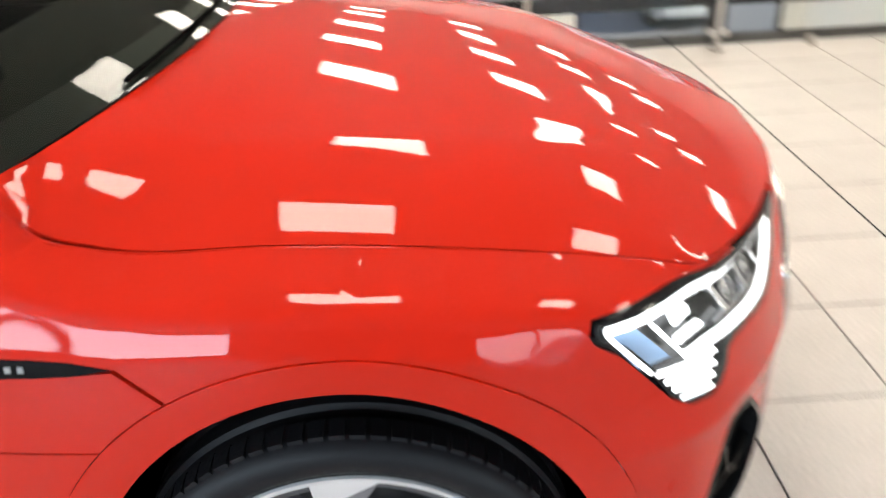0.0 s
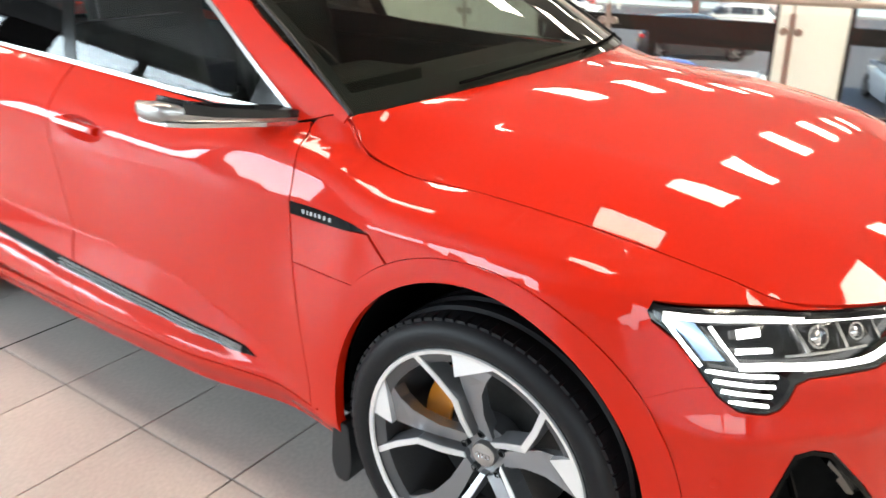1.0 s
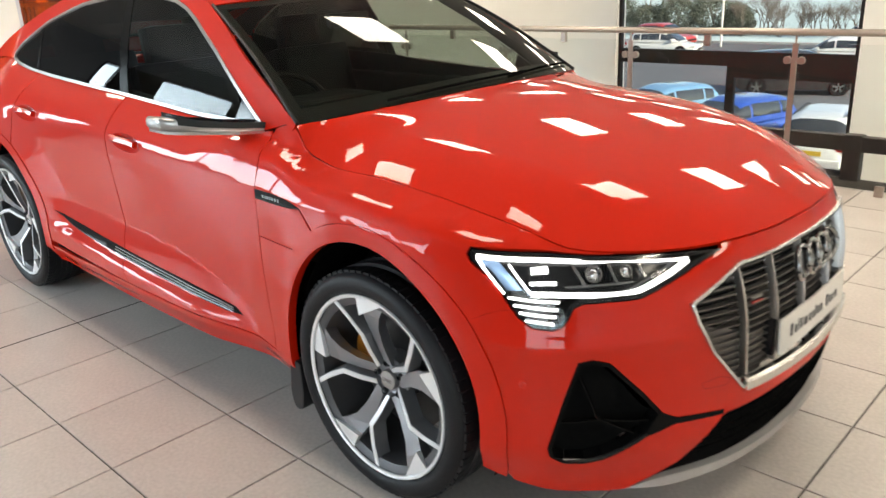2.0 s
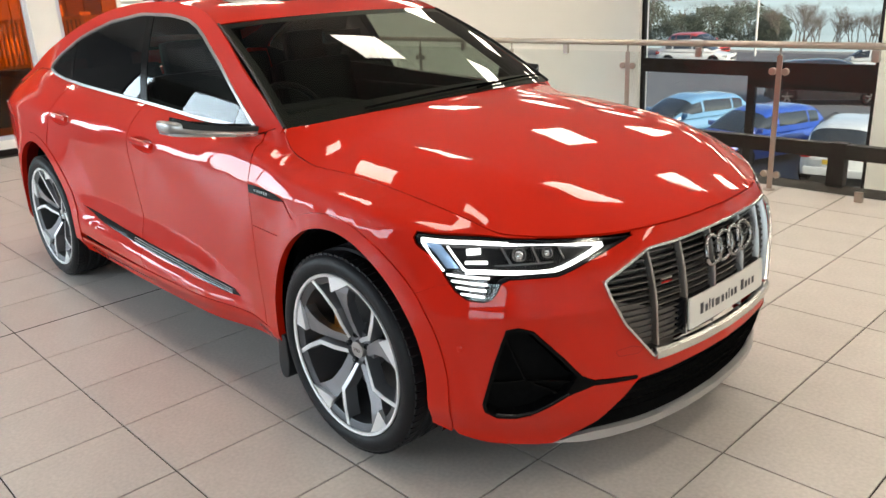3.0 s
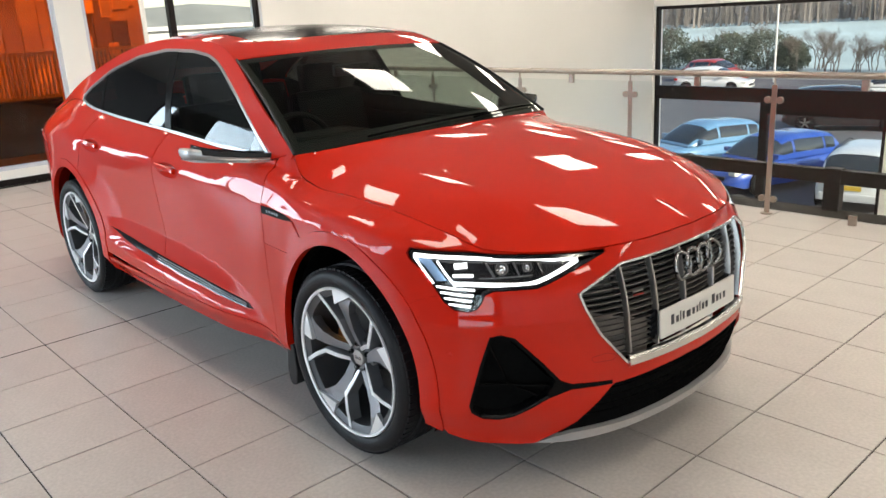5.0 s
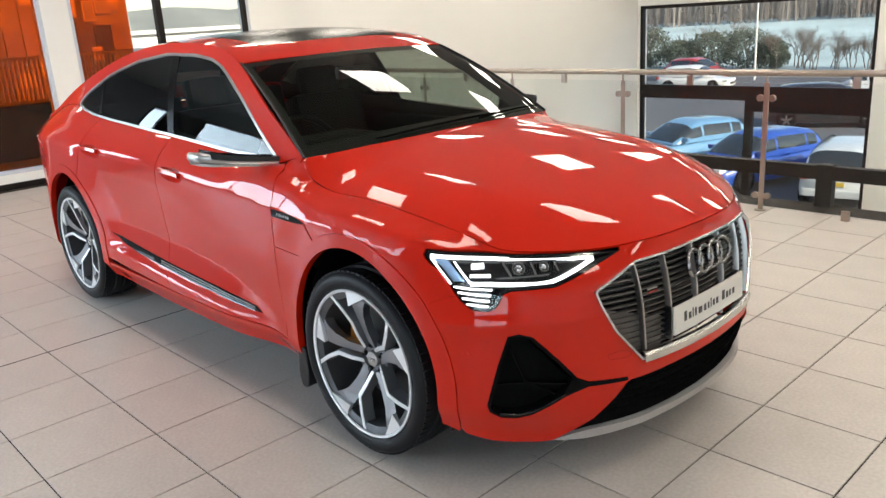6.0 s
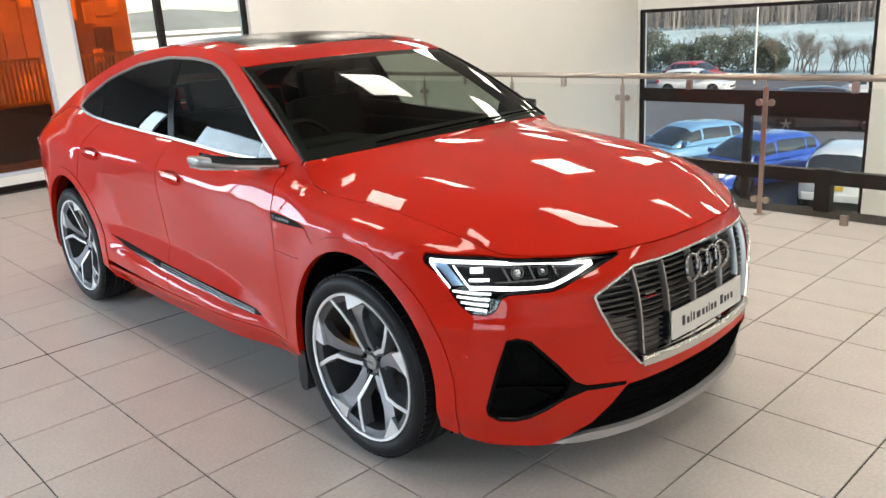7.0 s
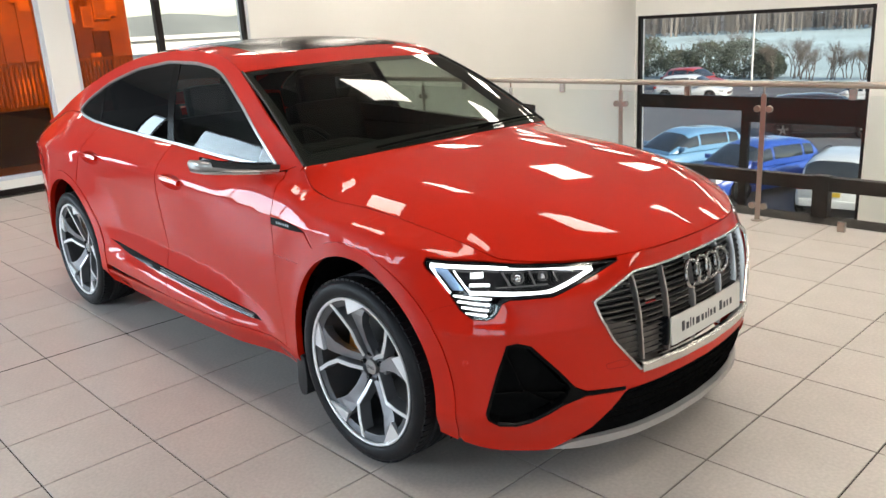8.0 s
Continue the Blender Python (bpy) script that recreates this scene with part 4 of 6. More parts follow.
plate = panel("number_plate", rounded([(-0.255, 0.618), (0.255, 0.618), (0.255, 0.513), (-0.255, 0.513)], 0.008, 3), on_plate, WHITE, car, label="white plate with dark writing", step=0.05, lip=0.006)
x = 0.195
for w, h, gap in ((0.022, 0.036, 0.008), (0.02, 0.024, 0.006), (0.008, 0.036, 0.008), (0.014, 0.030, 0.008), (0.032, 0.024, 0.008), (0.02, 0.024, 0.008), (0.014, 0.024, 0.007), (0.008, 0.034, 0.008), (0.018, 0.024, 0.007), (0.02, 0.024, 0.026), (0.026, 0.036, 0.007), (0.02, 0.024, 0.007), (0.014, 0.024, 0.012), (0.02, 0.024, 0.006)):
    ribbon("bar", [(x - w / 2, 0.550), (x - w / 2, 0.550 + h)], on_plate, w * 0.8, 0.001, INK, plate, lift=0.001, step=0.05)
    x -= w + gap
part("plate_back", prism([(2.34, 0.51), (2.394, 0.512), (2.394, 0.62), (2.34, 0.62)], -0.262, 0.262, "y"), GLOSS_BLACK, car)
for z, m in ((0.700, SATIN_SILVER), (0.688, TAIL_RED)):
    ribbon("badge_bar", [(0.345, z), (0.30, z)], sunk(0.016), 0.007, 0.004, m, grille, step=0.05)
# four plain rings
for y in (-0.110, -0.042, 0.026, 0.094):
    ring = tube([(0.005 * math.cos(2 * a), 0.047 * math.cos(a), 0.047 * math.sin(a)) for a in [2 * math.pi * i / 40 for i in range(40)]], 0.0085, 10, True)
    ob = part("ring", ring, DARK_CHROME, grille, smooth=60)
    ob.location = (2.402 - 0.25 * y * y, y, 0.744)
    ob.rotation_euler = (0, radians(-9), 0)

# headlamps
def mirrored(fn):
    return lambda a, b: fn(a, b) * (1, -1, 1)


for side in (1, -1):
    flip = dict(mirror=side < 0)
    lamp = part("headlamp", surface_mesh("headlamp", shrunk(LAMP, 0.003), sunk(0.05), step=0.03, **flip), GLOSS_BLACK, car, "lit headlamp with white light strips under a clear lens")
    border = part("lamp_border", surface_mesh("lamp_border", shrunk(LAMP, 0.003), body, holes=[shrunk(LAMP, 0.014)], step=0.02, lift=-0.001, lip=0.05, **flip), GLOSS_BLACK, lamp)
    top = [(1.132, 0.872), (1.05, 0.868), (0.947, 0.862), (0.85, 0.858), (0.755, 0.855), (0.65, 0.848), (0.545, 0.838)]
    low = [(0.545, 0.834), (0.60, 0.812), (0.641, 0.797), (0.685, 0.783), (0.72, 0.777), (0.76, 0.776), (0.93, 0.785), (0.985, 0.786)]
    for path, w in ((top, 0.013), (low, 0.014), ([(1.130, 0.866), (1.056, 0.783)], 0.008), ([(1.050, 0.856), (0.988, 0.789)], 0.006)):
        part("light_strip", ribbon_mesh("light_strip", path, sunk(0.012), w, 0.006, step=0.02, **flip), DRL, lamp)
    for k in range(4):
        a, b = 1.048 - 0.016 * k, 0.910 + 0.005 * k
        z = 0.771 - 0.0182 * k
        part("light_blade", ribbon_mesh("light_blade", [(a, z + 0.003), (b, z - 0.004)], sunk(0.010), 0.0066, 0.005, step=0.02, **flip), DRL, lamp)
    for s, z, r in ((0.805, 0.824, 0.022), (0.715, 0.824, 0.017)):
        c, n = frame_at(sunk(0.025), s, z)
        eye = part("projector", lathe([(-0.03, 0.0), (-0.028, r * 0.9), (0.0, r), (0.006, r), (0.006, r * 0.82), (-0.004, r * 0.8), (0.004, r * 0.5), (0.007, 0.0)], 24), CHROME, lamp, smooth=40)
        eye.matrix_world = Matrix.Translation((c[0], c[1] * side, c[2])) @ Vector((n[0], n[1] * side, n[2])).to_track_quat("Y", "Z").to_matrix().to_4x4()
    part("reflector", surface_mesh("reflector", [(1.115, 0.862), (1.06, 0.858), (0.995, 0.792), (1.055, 0.788)], sunk(0.03), step=0.03, **flip), REFLECTOR, lamp)
    for path, w in (([(0.975, 0.836), (0.925, 0.837)], 0.018), ([(0.975, 0.808), (0.90, 0.806)], 0.010), ([(0.66, 0.842), (0.60, 0.836)], 0.008)):
        part("light_guide", ribbon_mesh("light_guide", path, sunk(0.030), w, 0.008, step=0.02, **flip), DRL, lamp)
    for path, w in (([(0.86, 0.848), (0.83, 0.80)], 0.012), ([(0.765, 0.846), (0.745, 0.80)], 0.010), ([(0.68, 0.842), (0.665, 0.805)], 0.008), ([(0.88, 0.797), (0.70, 0.797)], 0.008)):
        part("bezel", ribbon_mesh("bezel", path, sunk(0.028), w, 0.014, step=0.02, **flip), CHROME, lamp)
    ob = part("lens", surface_mesh("lens", shrunk(LAMP, 0.004), body, step=0.025, lip=0.0, lift=0.001, **flip), LAMP_LENS, lamp)
    ob.visible_shadow = False

# side intakes and lower grille
for side in (1, -1):
    flip = dict(mirror=side < 0)
    vent = part("side_intake", surface_mesh("side_intake", shrunk(INTAKE, 0.002), body, holes=[shrunk(INTAKE[:5] + INTAKE[9:], 0.012)], step=0.02, lift=0.001, lip=0.05, **flip), PILLAR_BLACK, car, "black side air intake with gloss vanes")
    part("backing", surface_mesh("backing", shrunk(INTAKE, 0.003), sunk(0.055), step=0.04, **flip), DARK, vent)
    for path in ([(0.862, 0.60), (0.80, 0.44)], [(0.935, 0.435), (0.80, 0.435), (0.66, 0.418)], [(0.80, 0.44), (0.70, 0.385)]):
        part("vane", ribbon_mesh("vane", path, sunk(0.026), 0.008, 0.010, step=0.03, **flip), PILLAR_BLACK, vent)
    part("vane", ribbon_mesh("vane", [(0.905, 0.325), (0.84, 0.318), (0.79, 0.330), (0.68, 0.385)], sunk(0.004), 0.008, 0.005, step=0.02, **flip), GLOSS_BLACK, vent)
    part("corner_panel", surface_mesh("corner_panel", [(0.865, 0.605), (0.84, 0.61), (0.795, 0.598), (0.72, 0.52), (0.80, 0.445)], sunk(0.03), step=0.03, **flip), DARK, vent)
    c, n = frame_at(body, 1.013, 0.545)
    eye = part("parking_sensor", lathe([(-0.004, 0.011), (0.0005, 0.011), (0.0015, 0.009), (0.0015, 0.0)], 20), PAINT, car, smooth=40)
    eye.matrix_world = Matrix.Translation((c[0], c[1] * side, c[2])) @ Vector((n[0], n[1] * side, n[2])).to_track_quat("Y", "Z").to_matrix().to_4x4()
for side in (1, -1):
    part("tow_cover_line", ribbon_mesh("tow_cover_line", rounded([(0.53, 0.505), (0.47, 0.512), (0.43, 0.497), (0.445, 0.482), (0.52, 0.485)], 0.008, 2), body, 0.0022, 0.0005, closed=True, step=0.02, mirror=side < 0), TAIL_RED, bumper)
LOWER = [(0.0, 0.399), (0.199, 0.399), (0.436, 0.392), (0.452, 0.386), (0.574, 0.262), (0.64, 0.200), (0.305, 0.204), (0.0, 0.204)]
LOWER_ALL = LOWER + [(-s, z) for s, z in LOWER[-2:0:-1]]
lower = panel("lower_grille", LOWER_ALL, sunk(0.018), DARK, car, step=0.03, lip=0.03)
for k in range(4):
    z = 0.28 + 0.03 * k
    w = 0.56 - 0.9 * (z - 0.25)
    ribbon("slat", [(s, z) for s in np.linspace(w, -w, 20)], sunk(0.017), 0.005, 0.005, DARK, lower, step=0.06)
SKID = [(0.0, 0.221), (0.30, 0.221), (0.50, 0.221), (0.60, 0.219), (0.650, 0.211), (0.725, 0.190), (0.60, 0.187), (0.45, 0.192), (0.29, 0.195), (0.0, 0.196)]
panel("skid_plate", SKID + [(-s, z) for s, z in SKID[-2:0:-1]], lambda s, z: body(s, z) + np.array([0.006, 0, 0]) * ease(0.75, 0.5, abs(s)) if abs(s) < 0.75 else body(s, z), SKID_GREY, car, label="satin grey skid strip under the bumper", step=0.03, lip=0.05)

# slim camera pods in place of mirrors
for side in (1, -1):
    pod = bmesh.new()
    stations = [(0.80, -0.79, 1.096, 0.050, 0.020), (0.77, -0.88, 1.106, 0.052, 0.022), (0.71, -0.99, 1.122, 0.058, 0.026), (0.675, -1.05, 1.136, 0.062, 0.034), (0.655, -1.085, 1.142, 0.056, 0.034), (0.650, -1.097, 1.143, 0.036, 0.02)]
    rows = []
    for x, y, z, w, h in stations:
        rows.append([pod.verts.new((x + w * math.copysign(abs(math.cos(a)) ** 0.5, math.cos(a)), side * y, z + h * math.copysign(abs(math.sin(a)) ** 0.5, math.sin(a)) * (0.9 if math.sin(a) < 0 else 0.5))) for a in [2 * math.pi * i / 16 for i in range(16)]])
    for a, b in zip(rows, rows[1:]):
        for k in range(16):
            pod.faces.new((a[k], a[(k + 1) % 16], b[(k + 1) % 16], b[k]))
    pod.faces.new(rows[0][::-1]), pod.faces.new(rows[-1])
    bmesh.ops.recalc_face_normals(pod, faces=pod.faces)
    shell = part("camera_pod", pod, SATIN_SILVER, car, "slim satin silver camera pod in place of a mirror", smooth=50)
    cover = bmesh.new()
    rows = [[cover.verts.new((x + w * c, side * y, z + d)) for c, d in ((-0.8, 0.006), (1.02, -0.004), (0.98, h * 0.75), (-0.6, h * 0.95))] for x, y, z, w, h in stations[:4]]
    for a, b in zip(rows, rows[1:]):
        for k in range(4):
            cover.faces.new((a[k], a[(k + 1) % 4], b[(k + 1) % 4], b[k]))
    cover.faces.new(rows[0][::-1]), cover.faces.new(rows[-1])
    bmesh.ops.recalc_face_normals(cover, faces=cover.faces)
    part("pod_cover", cover, GLOSS_BLACK, shell)
    lip = bmesh.new()
    rows = [[lip.verts.new((x + w * c, side * y, z - h * 0.95 + d)) for c, d in ((-0.9, -0.004), (1.0, -0.004), (1.03, 0.007), (-0.9, 0.007))] for x, y, z, w, h in stations[:5]]
    for a, b in zip(rows, rows[1:]):
        for k in range(4):
            lip.faces.new((a[k], a[(k + 1) % 4], b[(k + 1) % 4], b[k]))
    lip.faces.new(rows[0][::-1]), lip.faces.new(rows[-1])
    bmesh.ops.recalc_face_normals(lip, faces=lip.faces)
    part("pod_lip", lip, CHROME, shell)

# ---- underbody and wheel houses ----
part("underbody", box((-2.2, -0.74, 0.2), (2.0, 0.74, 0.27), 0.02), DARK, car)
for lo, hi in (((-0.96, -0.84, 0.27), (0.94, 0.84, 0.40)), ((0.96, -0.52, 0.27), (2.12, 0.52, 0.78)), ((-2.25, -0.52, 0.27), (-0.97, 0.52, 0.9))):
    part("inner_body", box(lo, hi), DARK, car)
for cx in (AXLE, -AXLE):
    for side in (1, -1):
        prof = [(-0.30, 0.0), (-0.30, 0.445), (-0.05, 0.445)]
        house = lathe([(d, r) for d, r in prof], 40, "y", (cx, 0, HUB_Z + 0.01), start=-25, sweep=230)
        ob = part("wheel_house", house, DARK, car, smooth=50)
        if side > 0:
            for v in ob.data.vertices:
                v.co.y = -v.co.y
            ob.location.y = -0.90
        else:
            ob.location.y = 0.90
part("mud_flap", prism(rounded([(1.03, 0.33), (1.085, 0.34), (1.09, 0.22), (1.075, 0.15), (1.03, 0.145), (1.015, 0.2)], 0.02, 3), -0.93, -0.76, "y", 0.006), SATIN_BLACK, car)
part("mud_flap", prism(rounded([(1.03, 0.33), (1.085, 0.34), (1.09, 0.22), (1.075, 0.15), (1.03, 0.145), (1.015, 0.2)], 0.02, 3), 0.76, 0.93, "y", 0.006), SATIN_BLACK, car)


# ---- wheels ----
RIM_R, TYRE_R = 0.300, 0.377


def build_wheel():
    """One right-hand wheel round the origin, its face towards -y."""
    wheel = part("wheel", lathe([(0.20, 0.262), (0.0, 0.262), (-0.005, 0.272), (-0.012, 0.296), (-0.018, RIM_R), (-0.006, RIM_R + 0.004), (0.02, 0.30), (0.20, 0.29)], 72, closed=True), WHEEL_BARREL, car, "dark grey and machined twin-spoke alloy wheel", smooth=35)
    part("rim_edge", lathe([(-0.014, 0.2875), (-0.019, 0.2895), (-0.021, RIM_R - 0.001), (-0.016, RIM_R + 0.001)], 72), POLISHED, wheel, smooth=50)
    tread = []
    for k in range(9):
        w = -0.112 + 0.028 * k
        deep = 0.008 if k % 2 else 0.0
        tread += [(0.118 + w, TYRE_R - 0.001 - 0.006 * (abs(w) / 0.112) ** 2 - deep), (0.118 + w + 0.022, TYRE_R - 0.001 - 0.006 * (abs(w + 0.022) / 0.112) ** 2 - deep)]
    side_wall = [(-0.004, RIM_R - 0.002), (-0.016, RIM_R + 0.004), (-0.024, RIM_R + 0.015), (-0.028, RIM_R + 0.033), (-0.024, RIM_R + 0.05), (-0.012, RIM_R + 0.063)]
    profile = side_wall + [t for t in tread if 0.004 < t[0] < 0.236] + [(0.248, 0.362), (0.262, 0.34), (0.262, 0.31), (0.24, 0.292)]
    part("tyre", lathe(profile, 120, closed=True), RUBBER, wheel, smooth=50)
    blocks = bmesh.new()
    for i in range(76):
        a = 2 * math.pi * i / 76
        t = Matrix.Rotation(a, 4, "Y") @ Matrix.Translation((TYRE_R - 0.006, 0.014, 0))
        before = len(blocks.verts)
        add_box(blocks, (-0.010, -0.022, -0.0112), (0.0012, 0.018, 0.0112))
        blocks.verts.ensure_lookup_table()
        for v in blocks.verts[before:]:
            v.co = t @ v.co
    tagged(part("tread", blocks, RUBBER, wheel), kind="stuff")
    # hub, cap and bolts
    part("hub", lathe([(0.062, 0.0), (0.062, 0.040), (0.056, 0.066), (0.062, 0.074), (0.12, 0.078)], 40), WHEEL_GREY, wheel, smooth=40)
    part("centre_cap", lathe([(0.062, 0.033), (0.048, 0.033), (0.044, 0.030), (0.042, 0.0)], 32), SATIN_SILVER, wheel, smooth=40)
    for k in range(4):
        part("cap_ring", tube([(-0.0135 + 0.009 * k + 0.0062 * math.cos(a), 0.0415, 0.0062 * math.sin(a)) for a in [2 * math.pi * i / 20 for i in range(20)]], 0.001, 5, True), CHROME, wheel)
    for k in range(5):
        a = radians(72 * k + SPOKE_TURN - 24)
        ob = part("wheel_bolt", lathe([(0.062, 0.011), (0.046, 0.011), (0.044, 0.008), (0.054, 0.006), (0.054, 0.0)], 6), SATIN_BLACK, wheel)
        ob.location = (0.055 * math.cos(a), 0, 0.055 * math.sin(a))

    def loft(name, rows, material, smooth=None):
        """A bar through sections of four (radius, angle in degrees, depth) corners."""
        bm = bmesh.new()
        vs = [[bm.verts.new((r * math.cos(radians(t)), y, r * math.sin(radians(t)))) for r, t, y in row] for row in rows]
        for p, q in zip(vs, vs[1:]):
            for k in range(4):
                bm.faces.new((p[k], p[(k + 1) % 4], q[(k + 1) % 4], q[k]))
        bm.faces.new(vs[0]), bm.faces.new(vs[-1][::-1])
        bmesh.ops.recalc_face_normals(bm, faces=bm.faces)
        bmesh.ops.bevel(bm, geom=list(bm.edges), offset=0.0015, segments=2, affect="EDGES", profile=0.7)
        return part(name, bm, material, wheel, smooth=smooth)

    def bar(points, front, back, slim):
        """Sections of a thin arm: (radius, angle, width, depth)."""
        rows = []
        for r, t, w, y in points:
            d, e = math.degrees(w / 2 / r), math.degrees(w * slim / 2 / r)
            rows.append([(r, t - e, y + front), (r, t + e, y + front), (r, t + d, y + back), (r, t - d, y + back)])
        return rows

    # five thin machined arms with a knee, five broad grey blades that end in a machined pad
    for k in range(5):
        t = 72 * k + SPOKE_TURN
        line = [(0.289, t, 0.027, -0.008), (0.225, t - 6, 0.027, -0.003), (0.163, t - 13.5, 0.028, 0.004), (0.105, t - 7, 0.027, 0.022), (0.052, t + 6, 0.024, 0.042)]
        loft("spoke", bar(line, 0.0, 0.050, 0.72), WHEEL_GREY)
        loft("machined_edge", bar([(r, a, w * 0.66, y) for r, a, w, y in line], -0.003, 0.004, 0.94), POLISHED)
        p = t - 23
        loft("blade", [[(r, p + lo, y), (r, p + hi, y + tilt), (r, p + hi - back, y + 0.046), (r, p + lo + back, y + 0.046)] for r, lo, hi, y, tilt, back in
                       ((0.287, -22, 1, -0.002, 0.0, 1), (0.236, -17.5, 1.5, 0.000, 0.004, 3), (0.190, -14, 4, 0.010, 0.010, 5), (0.125, -15, 4, 0.026, 0.008, 6), (0.058, -36, 0, 0.046, 0.002, 10))], WHEEL_GREY)
        pad = [(0.2885, p + v) for v in (-22, -16, -11, -5, 0.8)] + [(0.2315, p + 1.4)]
        part("machined_pad", prism([(r * math.cos(radians(v)), r * math.sin(radians(v))) for r, v in pad], -0.013, 0.004, "y", 0.001), POLISHED, wheel)
    return wheel


SPOKE_TURN = 50.5
wheel = build_wheel()
wheel.matrix_basis = pose(AXLE, -0.915, HUB_Z)
for x, y, spin, turn in ((-AXLE, -0.915, 14, 0), (AXLE, 0.915, 0, 180), (-AXLE, 0.915, 40, 180)):
    copy_thing(wheel, pose(x, y, HUB_Z, 0, spin, turn))
for cx in (AXLE, -AXLE):
    for side in (-1, 1):
        disc = part("brake_disc", lathe([(0.0, 0.08), (0.0, 0.19), (0.03, 0.19), (0.03, 0.08)], 48, closed=True), DISC, car, smooth=30)
        disc.location = (cx, side * 0.80, HUB_Z)
        mid = 166 if cx > 0 else 58
        mid = mid if side < 0 else 180 - mid
        arc = [(0.215 * math.cos(a), 0.215 * math.sin(a)) for a in np.linspace(radians(mid - 34), radians(mid + 34), 14)] + [(0.14 * math.cos(a), 0.14 * math.sin(a)) for a in np.linspace(radians(mid + 32), radians(mid - 32), 14)]
        ob = part("brake_caliper", prism(arc, -0.02, 0.06, "y", 0.006), CALIPER, car, "orange brake caliper", smooth=40)
        ob.location = (cx, side * 0.79, HUB_Z)

# ---- inside the car ----
inside_parts = [((-1.6, -0.70, 0.30), (0.95, 0.70, 0.42), TRIM_GREY, "cabin_floor", 0.02), ((0.56, -0.73, 0.60), (1.02, 0.73, 1.095), TRIM_GREY, "dashboard", 0.05), ((0.53, -0.58, 1.05), (0.78, -0.18, 1.135), TRIM_GREY, "instrument_hood", 0.035), ((-0.3, -0.16, 0.42), (0.7, 0.16, 0.78), TRIM_GREY, "centre_console", 0.05),
                ((-1.75, -0.70, 0.42), (-1.60, 0.70, 1.12), TRIM_GREY, "parcel_shelf", 0.03), ((-1.6, -0.76, 0.45), (0.9, -0.71, 1.06), TRIM_GREY, "door_card", 0.02), ((-1.6, 0.71, 0.45), (0.9, 0.76, 1.06), TRIM_GREY, "door_card", 0.02)]
for lo, hi, m, name, bev in inside_parts:
    part(name, box(lo, hi, bev), m, car)
part("headliner", surface_mesh("headliner", rounded([(0.30, -0.52), (-1.7, -0.55), (-1.7, 0.55), (0.30, 0.52)], 0.05), lambda x, y: roof(x, y, -0.04), step=0.08, lip=0.0), TRIM_GREY, car)


def car_seat(x, y, wide):
    part("seat_cushion", box((x - 0.25, y - wide, 0.55), (x + 0.28, y + wide, 0.74), 0.06), SEAT, car)
    back = part("seat_back", box((-0.08, -wide, 0.0), (0.08, wide, 0.62), 0.06), SEAT, car)
    back.matrix_basis = pose(x - 0.27, y, 0.62, 0, -14, 0)
    head = part("headrest", box((-0.05, -0.13, 0.0), (0.05, 0.13, 0.20), 0.045), SEAT, car)
    head.matrix_basis = pose(x - 0.44, y, 1.19, 0, -8, 0)


car_seat(-0.05, -0.38, 0.25)
car_seat(-0.05, 0.38, 0.25)
car_seat(-1.05, -0.40, 0.28)
car_seat(-1.05, 0.40, 0.28)
wheel_rim = part("steering_wheel", tube([(0.0, 0.185 * math.cos(a), 0.185 * math.sin(a)) for a in [2 * math.pi * i / 40 for i in range(40)]], 0.016, 8, True), SEAT, car, smooth=60)
wheel_rim.matrix_basis = pose(0.46, -0.38, 1.03, 0, -24, 0)
spokes = bmesh.new()
add_box(spokes, (-0.012, -0.17, -0.03), (0.012, 0.17, 0.02), 0.006)
add_box(spokes, (-0.02, -0.06, -0.17), (0.02, 0.06, 0.05), 0.01)
ob = part("steering_spokes", spokes, TRIM_GREY, car)
ob.matrix_basis = pose(0.47, -0.38, 1.03, 0, -24, 0)
part("rear_view_mirror", box((0.36, -0.11, 1.36), (0.39, 0.11, 1.42), 0.012), SATIN_BLACK, car)


